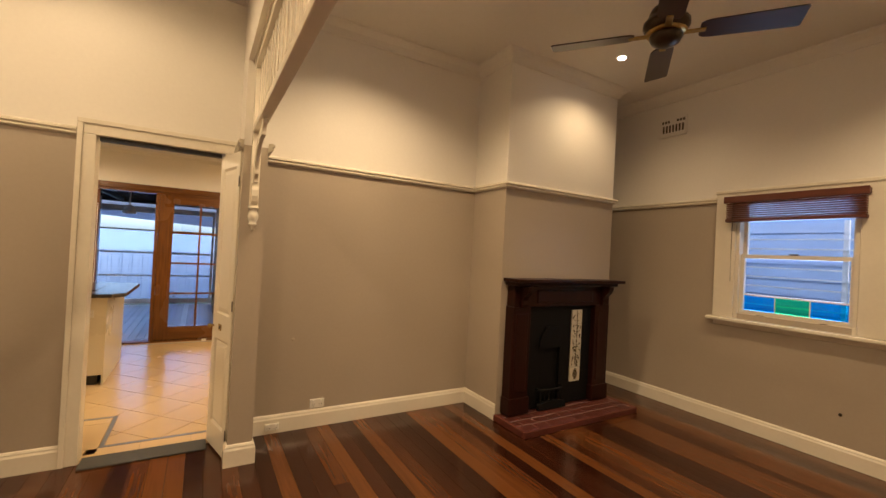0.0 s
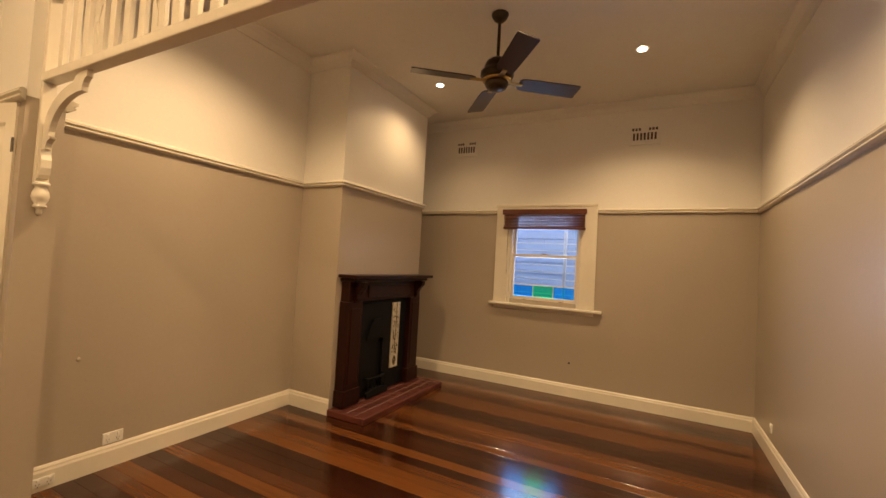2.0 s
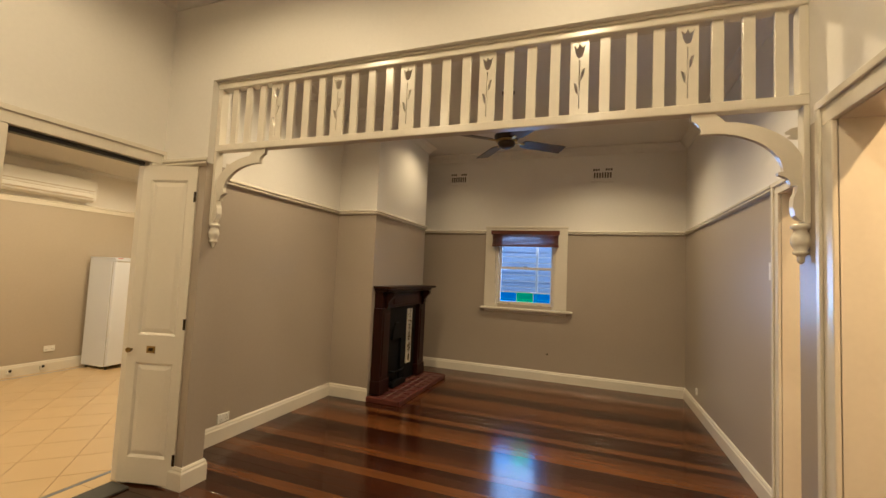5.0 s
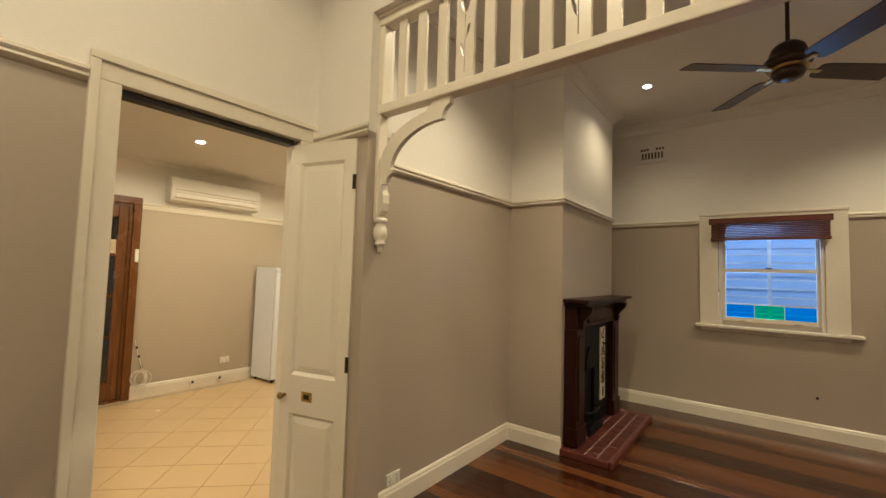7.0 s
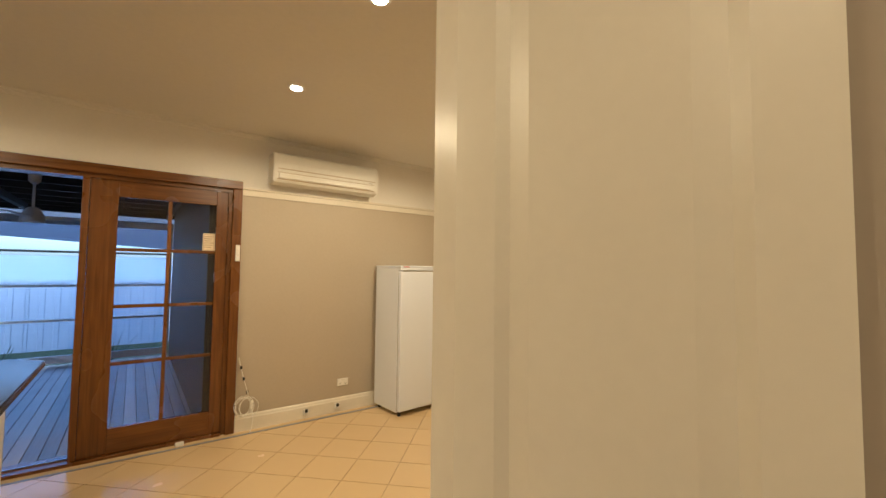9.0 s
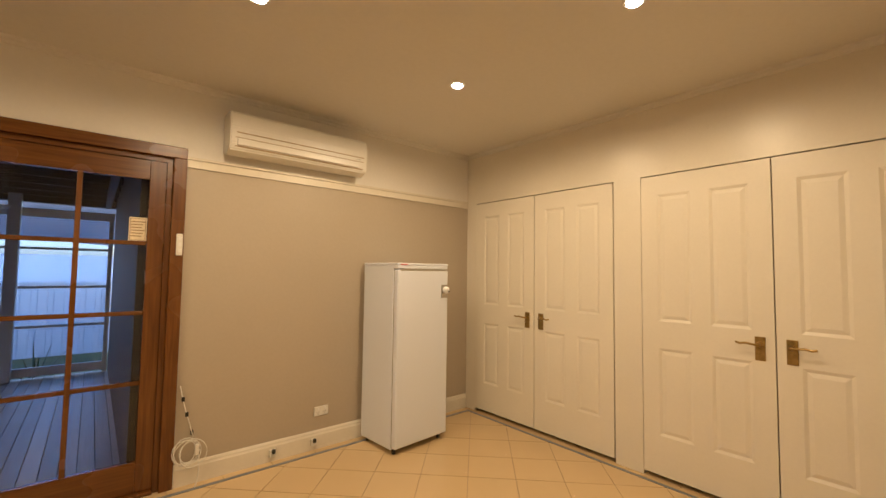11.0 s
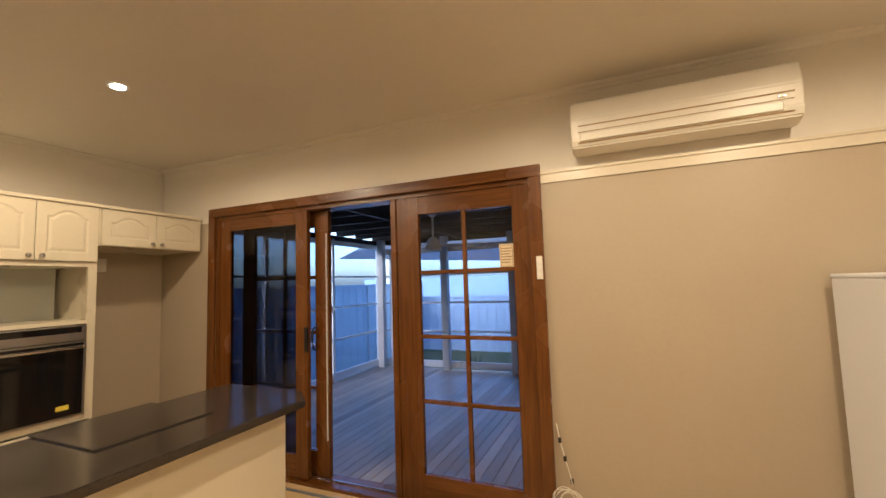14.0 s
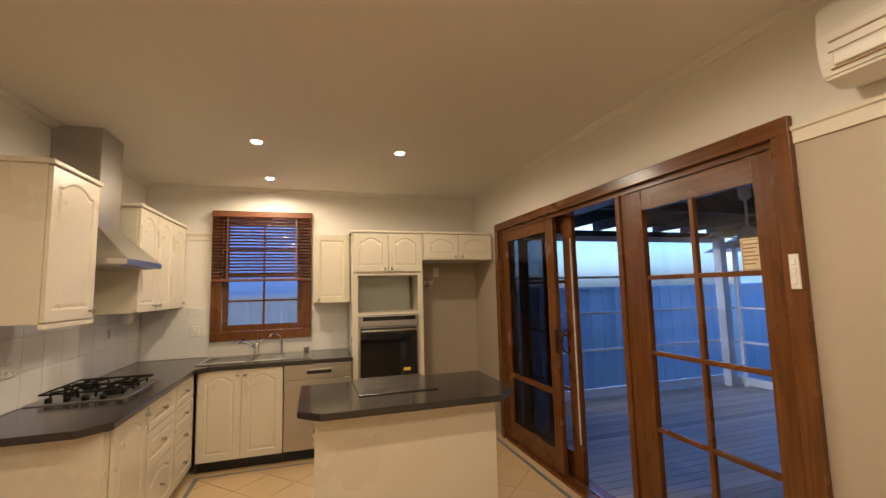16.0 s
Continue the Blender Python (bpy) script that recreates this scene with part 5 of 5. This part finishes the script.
# island
isl = thing("kitchen_island", 0, 0, 0, "cream kitchen island with a dark laminate top", "kitchen island")
part("body", box(-1.36, 5.09, 0.1, -0.86, 6.14, 0.862, 0.003), CABINET, isl)
part("kickboard", box(-1.33, 5.13, 0.0, -0.90, 6.10, 0.1), RUBBER, isl, "black kickboard")
part("back_panel", box(-0.862, 5.088, 0.0, -0.846, 6.142, 0.862, 0.002), CABINET, isl)
plan([(-1.43, 5.0), (-0.80, 5.0), (-0.70, 5.115), (-0.70, 6.13), (-0.85, 6.27), (-1.43, 6.27)], 0.863, 0.90, BENCH, "top", isl)["label"] = "dark grey speckled top with clipped corners"
brd = thing("glass_board", -1.21, 5.58, 0.90, "thin grey glass chopping board lying on the island", "chopping board")
part("board", box(-0.24, -0.245, 0.0, 0.23, 0.245, 0.008, 0.003), BENCH, brd)
o = outlet("power_outlet", pose(-1.0, 5.09, 0.70), "grey power outlet on the end of the island")

# ---- sliding doors to the sunroom ----
sd = thing("door_sliding", 0, 0, 0, "stained cedar sliding doors, the middle leaf slid open", "sliding door", kind="structure")
for x0, x1 in ((-2.49, -2.415), (0.345, 0.42)):
    part("architrave", box(x0, 6.92, 0, x1, 6.95, 2.115, 0.005), CEDAR, sd)
part("architrave_head", box(-2.49, 6.92, 2.115, 0.42, 6.95, 2.19, 0.005), CEDAR_H, sd)
for x0, x1 in ((-2.418, -2.385), (0.315, 0.348)):
    part("jamb", box(x0, 6.952, 0, x1, 7.10, 2.118), CEDAR, sd)
part("head", box(-2.385, 6.952, 2.085, 0.315, 7.10, 2.118), CEDAR_H, sd)
part("sill", box(-2.385, 6.93, -0.03, 0.315, 7.13, 0.022, 0.005), CEDAR_H, sd)
part("track", box(-2.385, 7.02, 0.022, 0.315, 7.032, 0.032), NICKEL, sd)


def glazed_leaf(name, x0, x1, y, z0, z1, gx0, gx1, gz0, gz1, bars, glassm, lab):
    lf = part(name, box(x0, y, z0, gx0, y + 0.04, z1, 0.003), CEDAR, sd, lab)
    part("stile", box(gx1, y, z0, x1, y + 0.04, z1, 0.003), CEDAR, lf)
    part("rail", box(gx0, y + 0.001, z0, gx1, y + 0.039, gz0, 0.003), CEDAR_H, lf)
    part("rail", box(gx0, y + 0.001, gz1, gx1, y + 0.039, z1, 0.003), CEDAR_H, lf)
    xm = (gx0 + gx1) / 2
    if bars:
        part("muntin", box(xm - 0.013, y + 0.006, gz0, xm + 0.013, y + 0.034, gz1, 0.003), CEDAR, lf)
    for z in bars:
        part("muntin", box(gx0, y + 0.007, z - 0.013, gx1, y + 0.033, z + 0.013, 0.003), CEDAR_H, lf)
    zs = [gz0, *bars, gz1]
    for a, b in zip(zs, zs[1:]):
        for c, d in ((gx0, xm), (xm, gx1)):
            pane = part("pane", box(c, y + 0.018, a, d, y + 0.022, b), glassm, lf)
            pane.visible_shadow = False
    return lf


rightleaf = glazed_leaf("leaf", -0.61, 0.315, 6.965, 0.025, 2.085, -0.441, 0.226, 0.21, 1.96, (0.686, 1.118, 1.555), CLEAR, "fixed glazed leaf with eight panes")
part("post", box(-0.655, 6.953, 0.022, -0.612, 7.09, 2.085, 0.004), CEDAR, sd)
slideleaf = glazed_leaf("leaf", -2.21, -1.285, 7.05, 0.025, 2.085, -2.08, -1.415, 0.21, 1.96, (0.686, 1.118, 1.555), CLEAR, "open sliding leaf with eight panes")
screenleaf = part("screen_leaf", box(-2.385, 6.962, 0.025, -2.27, 7.002, 2.085, 0.003), CEDAR, sd, "fixed cedar leaf with a dark insect screen")
part("stile", box(-1.535, 6.962, 0.025, -1.42, 7.002, 2.085, 0.003), CEDAR, screenleaf)
for z0, z1 in ((0.025, 0.20), (0.632, 0.68), (1.985, 2.085)):
    part("rail", box(-2.27, 6.963, z0, -1.535, 7.001, z1, 0.003), CEDAR_H, screenleaf)
for z0, z1 in ((0.20, 0.632), (0.68, 1.985)):
    pane = part("insect_screen", box(-2.27, 6.981, z0, -1.535, 6.983, z1), SCREEN, screenleaf, "dark fine insect screen")
lockp = part("lock", box(-1.44, 6.945, 0.98, -1.41, 6.965, 1.17, 0.004), RUBBER, screenleaf, "black door lock")
part("handle", tube([(-1.40, 7.04, 0.98), (-1.395, 7.0, 1.0), (-1.393, 6.985, 1.075), (-1.395, 7.0, 1.15), (-1.40, 7.04, 1.17)], 0.009), RUBBER, slideleaf, "black pull handle")
part("keeper", box(-1.302, 7.04, 0.3, -1.296, 7.05, 1.9), ALUM, slideleaf, "pale weather strip")
notice = thing("paper_notice", 0.178, 6.983, 1.64, "aged paper notice stuck on the door glass", "notice")
part("sheet", box(-0.046, -0.0012, -0.076, 0.046, 0, 0.076), PAPER, notice)
for k in range(6):
    part("text_line", box(-0.035, -0.0022, 0.045 - k * 0.018, 0.035 - 0.008 * (k % 3), -0.0012, 0.051 - k * 0.018), INK, notice)
for x0, x1, z0, z1 in ((-0.040, 0.040, 0.066, 0.069), (-0.040, 0.040, -0.069, -0.066), (-0.040, -0.037, -0.066, 0.066), (0.037, 0.040, -0.066, 0.066)):
    part("border_line", box(x0, -0.0022, z0, x1, -0.0012, z1), INK, notice)
sb = thing("floor_catch", 0.02, 6.90, 0.0, "small white door catch on the floor", "door stop")
part("body", box(-0.03, -0.02, 0, 0.03, 0.012, 0.03, 0.006), PLASTIC, sb)

# ---- sunroom ----
wall("wall_sunroom_east", "y", 7.10, 11.25, 0.19, 0.30, -0.1, 2.75, [], [], None, (DARKWOOD,), "dark stained timber wall of the sunroom")
struct("floor_sunroom_bed", box(-3.5, 7.10, -0.25, 0.3, 11.3, -0.06), DARKWOOD, "dark joists under the deck", "floor")


def glazed_wall(name, axis, lo, hi, c, ups, top, label):
    """White aluminium glazing: a post at each place in ups, bars across at five heights, a pane in every bay."""
    t = thing(name, 0, 0, 0, label, "glazed wall", kind="structure")
    put = (lambda a0, a1, d, z0, z1: box(c - d, a0, z0, c + d, a1, z1)) if axis == "y" else (lambda a0, a1, d, z0, z1: box(a0, c - d, z0, a1, c + d, z1))
    bars = (0.05, 0.62, 1.127, 1.63, top)
    for u in ups:
        part("mullion", put(u - 0.025, u + 0.025, 0.03, -0.03, top + 0.05), ALUM, t)
    for k, z in enumerate(bars):
        h = 0.055 if k in (0, 4) else 0.016
        part("transom", put(lo, hi, 0.022, z - h, z + h), ALUM, t)
    for a, b in zip(ups, ups[1:]):
        for z0, z1 in zip(bars, bars[1:]):
            pane = part("pane", put(a + 0.025, b - 0.025, 0.002, z0 + 0.016, z1 - 0.016), FILM, t)
            pane.visible_shadow = False
    return t


glazed_wall("window_sunroom_west", "y", 7.12, 11.2, -3.42, [7.15, 8.45, 9.81, 11.17], 2.2, "white framed glazed side wall of the sunroom")
glazed_wall("window_sunroom_north", "x", -3.38, 0.18, 11.22, [-3.15, -2.01, -0.80, 0.15], 2.09, "white framed glazed end wall of the sunroom")
for px, py in ((-3.28, 11.08), (-2.01, 11.12), (-0.80, 11.12)):
    p = part("post", box(px - 0.06, py - 0.06, -0.03, px + 0.06, py + 0.06, 2.3, 0.006), GREY_POST)
    tagged(p, "square grey timber verandah post", "post", "verandah posts")
rh = thing("sunroom_roof", 0, 0, 0, "dark timber rafters under corrugated iron roofing", "roof", kind="structure")
for k in range(8):
    y = 7.35 + k * 0.54
    part("rafter", box(-3.5, y - 0.025, 2.30, 0.28, y + 0.025, 2.44, 0.003), DARKWOOD, rh)
for x in (-3.42, -1.6, 0.1):
    part("beam", box(x - 0.03, 7.12, 2.22, x + 0.03, 11.3, 2.30, 0.003), DARKWOOD, rh)
part("end_beam", box(-3.5, 11.17, 2.22, 0.28, 11.27, 2.36, 0.003), DARKWOOD, rh)
bm = bmesh.new()
rows = []
for k in range(0, 229):
    x = -3.7 + k * 0.0182
    z = 2.455 + 0.009 * math.sin(x * 2 * math.pi / 0.076)
    rows.append((bm.verts.new((x, 7.05, z)), bm.verts.new((x, 11.6, z - 0.02))))
for a, b in zip(rows, rows[1:]):
    bm.faces.new((a[0], b[0], b[1], a[1])).smooth = True
bmesh.ops.solidify(bm, geom=bm.faces[:], thickness=0.003)
part("roof_sheet", bm, IRON, rh, "corrugated iron sheet")
sf = thing("sunroom_fan", -1.18, 8.84, -0.25, "white ceiling fan under the sunroom roof", "ceiling fan")
part("canopy", lathe([(0.055, 2.69), (0.05, 2.54), (0.02, 2.51)], 16), WHITE, sf)
part("rod", cyl(bmesh.new(), (0, 0, 2.52), (0, 0, 2.24), 0.012, None, 10), WHITE, sf)
part("motor", lathe([(0.03, 2.27), (0.06, 2.25), (0.085, 2.20), (0.10, 2.13), (0.10, 2.12), (0.03, 2.11)], 18), WHITE, sf)
for k in range(3):
    part("blade", slab([(0.09, -0.03), (0.16, -0.055), (0.56, -0.065), (0.60, -0.05), (0.60, 0.05), (0.56, 0.065), (0.16, 0.055), (0.09, 0.03)], 0.008), WHITE, sf, "", pose(0, 0, 2.165, 0, 0, 20 + 120 * k) @ pose(0, 0, 0, 80, 0, 0))

# ---- outside ----
struct("ground", box(-400, -400, -0.5, 400, 400, -0.45), GRASS, "flat back yard grass reaching to the horizon", "ground")


def sheet_fence(name, p, q, z, pitch, label, mat=FENCE):
    """A ribbed metal fence from p to q with a capping rail."""
    t = thing(name, p[0], p[1], -0.45, label, "fence", "", math.degrees(math.atan2(q[1] - p[1], q[0] - p[0])))
    ln = math.hypot(q[0] - p[0], q[1] - p[1])
    bm = bmesh.new()
    ribs = [(k * pitch + dx, dy) for k in range(int(ln / pitch)) for dx, dy in ((0, 0), (pitch * 0.55, 0), (pitch * 0.62, -0.012), (pitch * 0.93, -0.012))] + [(ln, 0)]
    front = [[bm.verts.new((x, y, h)) for x, y in ribs] for h in (0, z + 0.45)]
    back = [[bm.verts.new((x, y + 0.02, h)) for x, y in ribs] for h in (0, z + 0.45)]
    for k in range(len(ribs) - 1):
        bm.faces.new((front[0][k], front[0][k + 1], front[1][k + 1], front[1][k]))
        bm.faces.new((back[0][k + 1], back[0][k], back[1][k], back[1][k + 1]))
        bm.faces.new((front[1][k], front[1][k + 1], back[1][k + 1], back[1][k]))
    part("sheeting", bm, mat, t)
    part("cap_rail", box(0, -0.03, z + 0.44, ln, 0.05, z + 0.49), mat, t)
    n = int(ln / 2.4)
    for k in range(n + 1):
        part("fence_post", box(k * 2.4 - 0.03, -0.035, 0, k * 2.4 + 0.03, 0.0, z + 0.45), mat, t)
    return t


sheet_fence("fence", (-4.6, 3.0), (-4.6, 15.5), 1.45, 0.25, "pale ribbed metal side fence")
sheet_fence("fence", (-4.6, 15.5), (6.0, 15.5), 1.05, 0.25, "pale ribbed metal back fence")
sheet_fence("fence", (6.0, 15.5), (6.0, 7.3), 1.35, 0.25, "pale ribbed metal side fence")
nb = thing("neighbour_house", 0, 0, 0, "pale neighbouring house with a blue-grey metal roof", "house")
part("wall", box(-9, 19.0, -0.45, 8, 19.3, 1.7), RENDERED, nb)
bm = bmesh.new()
v = [bm.verts.new(p) for p in ((-10, 18.6, 2.6), (8.5, 18.6, 1.5), (8.5, 24, 3.2), (-10, 24, 4.6))]
bm.faces.new(v)
bmesh.ops.solidify(bm, geom=bm.faces[:], thickness=0.06)
part("roof", bm, ROOFING, nb)
nw = thing("neighbour_house", 0, 0, 0, "pale neighbouring house wall with horizontal cladding boards", "house")
for k in range(15):
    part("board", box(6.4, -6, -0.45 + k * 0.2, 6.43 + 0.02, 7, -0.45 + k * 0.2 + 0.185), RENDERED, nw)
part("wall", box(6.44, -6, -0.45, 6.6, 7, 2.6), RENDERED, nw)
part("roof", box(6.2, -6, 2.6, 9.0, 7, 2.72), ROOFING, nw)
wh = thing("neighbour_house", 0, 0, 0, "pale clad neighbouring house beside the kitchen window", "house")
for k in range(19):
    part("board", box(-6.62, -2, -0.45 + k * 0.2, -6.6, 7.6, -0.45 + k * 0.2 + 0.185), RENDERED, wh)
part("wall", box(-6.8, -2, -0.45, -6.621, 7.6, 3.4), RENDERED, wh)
part("roof", box(-9.5, -2.2, 3.4, -6.3, 7.8, 3.52), ROOFING, wh)
ls = thing("louvre_screen", 5.4, 1.4, 0, "white horizontal slat screen outside the lounge window", "screen")
for k in range(11):
    part("slat", box(0, -1.2, 0.75 + k * 0.105, 0.02, 1.3, 0.765 + k * 0.105), WHITE, ls)
for y in (-1.15, 0.05, 1.25):
    part("slat_post", box(0.02, y - 0.02, -0.45, 0.06, y + 0.02, 2.0), WHITE, ls)
rp = random.Random(11)


def strappy_plant(x, y, s, label):
    p = thing("strappy_plant", x, y, -0.45, label, "plant")
    for k in range(26):
        a, tilt, ln = rp.uniform(0, 6.28), rp.uniform(0.15, 1.0), s * rp.uniform(0.6, 1.0)
        bm = bmesh.new()
        rows = []
        for i in range(6):
            f = i / 5
            out, up = ln * math.sin(tilt) * f * (1 + 0.3 * f), ln * (math.cos(tilt) * f - 0.35 * tilt * f * f)
            w = 0.022 * (1 - f) + 0.003
            c = Vector((out * math.cos(a), out * math.sin(a), up))
            n = Vector((-math.sin(a), math.cos(a), 0)) * w
            rows.append((bm.verts.new(c - n), bm.verts.new(c + n)))
        for u, w in zip(rows, rows[1:]):
            bm.faces.new((u[0], u[1], w[1], w[0]))
        part("leaf", bm, LEAF, p)


strappy_plant(-0.6, 12.2, 0.9, "green strappy garden plant behind the sunroom")
strappy_plant(-2.0, 12.6, 0.7, "green strappy garden plant behind the sunroom")


def tree(x, y, h, r):
    t = thing("tree", x, y, -0.45, "dark green garden tree beyond the fence", "tree")
    tr = lathe([(0.14, 0), (0.1, h * 0.4), (0.05, h * 0.75)], 10)
    for k in range(5):
        a = k * 1.3
        cyl(tr, (0, 0, h * 0.4), (r * 0.6 * math.cos(a), r * 0.6 * math.sin(a), h * (0.65 + 0.05 * k)), 0.05, 0.015, 8)
    part("trunk", tr, DARKWOOD, t)
    verts, faces = [], []
    for k in range(2600):
        d = Vector((rp.gauss(0, 1), rp.gauss(0, 1), rp.gauss(0, 1))).normalized() * rp.random() ** 0.4
        c = Vector((d.x * r, d.y * r, h * 0.72 + d.z * h * 0.32))
        if noise.noise(c * 1.6) < -0.08:
            continue
        q = Euler((rp.uniform(0, 3), rp.uniform(0, 3), rp.uniform(0, 3))).to_matrix()
        i = len(verts)
        s = rp.uniform(0.06, 0.12)
        verts += [c + q @ Vector(p) * s for p in ((-1, 0, 0), (0, -0.4, 0.1), (1, 0, 0), (0, 0.4, 0.1))]
        faces.append((i, i + 1, i + 2, i + 3))
    me = bpy.data.meshes.new("crown")
    me.from_pydata(verts, [], faces)
    me.materials.append(LEAFY)
    new("crown", me).parent = t


tree(2.6, 17.2, 3.6, 1.3)

# ---- floor pieces ----
fl = thing("floor", 0, 0, 0, "polished hardwood floorboards in dark red and orange tones", "floor", kind="structure")
rb = random.Random(21)
BW = 0.1
board_meshes = {}


def board(parent, x, y0, y1, z, w, mat, gap):
    key = (round(y1 - y0, 3), round(w, 3))
    if key not in board_meshes:
        board_meshes[key] = mesh_of("board", box(gap, 0, -0.02, w - gap, y1 - y0 - 0.0006, 0, 0.0012, 1), mat)
    ob = new("board", board_meshes[key])
    ob.parent = parent
    ob.matrix_basis = pose(x, y0, z)


rest = bmesh.new()
x = -3.2
while x < E - 0.01:
    w = min(BW, E - x)
    cuts = [S - 0.15, 3.36] if rb.random() < 0.8 else [S - 0.15, rb.choice((0.2, 1.55, 2.45)), 3.36]
    for a, b in zip(cuts, cuts[1:]):
        if b - a > 0.05:
            board(fl, x, a, b, 0.0, w, BOARDS, 0.0005)
    x += BW
part("board_rest", box(-1.6, -3.55, -0.02, E, S - 0.151, 0.0), BOARDS, fl)
dk = thing("floor_sunroom", 0, 0, 0, "weathered grey timber deck boards of the sunroom", "floor", kind="structure")
board_meshes = {}
x = -3.45
while x < 0.18:
    board(dk, x, 7.13, 11.28, -0.035, 0.1, DECKING, 0.0025)
    x += 0.1

kf = thing("floor_kitchen", 0, 0, 0, "cream floor tiles laid diagonally with a blue-grey border strip", "floor", kind="structure")


def clip(poly, axis, lim, keep_low):
    out = []
    for i in range(len(poly)):
        p, q = poly[i], poly[(i + 1) % len(poly)]
        ip, iq = (p[axis] <= lim) == keep_low or p[axis] == lim, (q[axis] <= lim) == keep_low or q[axis] == lim
        if ip:
            out.append(p)
        if ip != iq:
            t = (lim - p[axis]) / (q[axis] - p[axis])
            out.append((p[0] + t * (q[0] - p[0]), p[1] + t * (q[1] - p[1])))
    return out


def prism(bm, poly, z0, z1, bevel=0.0):
    area = abs(sum(a[0] * b[1] - b[0] * a[1] for a, b in zip(poly, poly[1:] + poly[:1]))) / 2
    if len(poly) < 3 or area < 4e-4:
        return False
    top, bot = [bm.verts.new((x, y, z1)) for x, y in poly], [bm.verts.new((x, y, z0)) for x, y in poly]
    bm.faces.new(top)
    for k in range(len(poly)):
        bm.faces.new((bot[k], bot[(k + 1) % len(poly)], top[(k + 1) % len(poly)], top[k]))
    bmesh.ops.recalc_face_normals(bm, faces=bm.faces)
    return True


P, HALF = 0.46, 0.2262
for i in range(-8, 30):
    for j in range(-14, 16):
        cu, cv = 7.87 - 0.46 * 8 + P * i + P / 2, -3.87 + P * j + P / 2
        cx, cy = (cu + cv) / 2, (cu - cv) / 2
        diamond = [(cx + HALF, cy), (cx, cy + HALF), (cx - HALF, cy), (cx, cy - HALF)]
        bm, some = bmesh.new(), False
        for x0, x1, y0, y1 in ((-2.485, 2.925, 4.17, 6.835), (-0.59, 2.925, 3.60, 4.17)):
            poly = diamond
            for ax, lim, low in ((0, x0, False), (0, x1, True), (1, y0, False), (1, y1, True)):
                poly = clip(poly, ax, lim, low) if poly else poly
            some |= bool(poly) and prism(bm, poly, -0.01, 0.0)
        if some:
            part("tile", bm, FLOOR_TILE, kf)
        else:
            bm.free()
for x0, y0, x1, y1 in ((-2.51, 6.84, 2.955, 6.868), (2.93, 3.567, 2.955, 6.84), (-0.62, 3.567, 2.93, 3.595), (-0.62, 3.595, -0.595, 4.165), (-2.51, 4.138, -0.62, 4.165), (-2.51, 4.165, -2.488, 6.84)):
    part("border_strip", box(x0, y0, -0.01, x1, y1, 0.0005), BORDER, kf, "blue-grey border strip")
for x0, y0, x1, y1, n in ((-2.51, 6.872, 2.955, 6.948, 17), (-0.69, 3.41, 2.998, 3.563, 12)):
    for k in range(n):
        w = (x1 - x0) / n
        part("border_tile", box(x0 + k * w + 0.002, y0, -0.01, x0 + (k + 1) * w - 0.002, y1, 0.0), FLOOR_TILE, kf)
for k in range(10):
    part("border_tile", box(2.96, 3.57 + k * 0.33, -0.01, 2.998, 3.57 + k * 0.33 + 0.326, 0.0), FLOOR_TILE, kf)
    part("border_tile", box(2.998, 3.57 + k * 0.33, -0.01, 3.06, 3.57 + k * 0.33 + 0.326, 0.0), FLOOR_TILE, kf)
part("border_tile", box(-2.62, 4.03, -0.01, -0.625, 4.134, 0.0), FLOOR_TILE, kf)
part("border_tile", box(-2.62, 4.138, -0.01, -2.514, 6.948, 0.0), FLOOR_TILE, kf)
part("border_tile", box(-0.98, 3.48, -0.01, -0.625, 4.026, 0.0), FLOOR_TILE, kf)
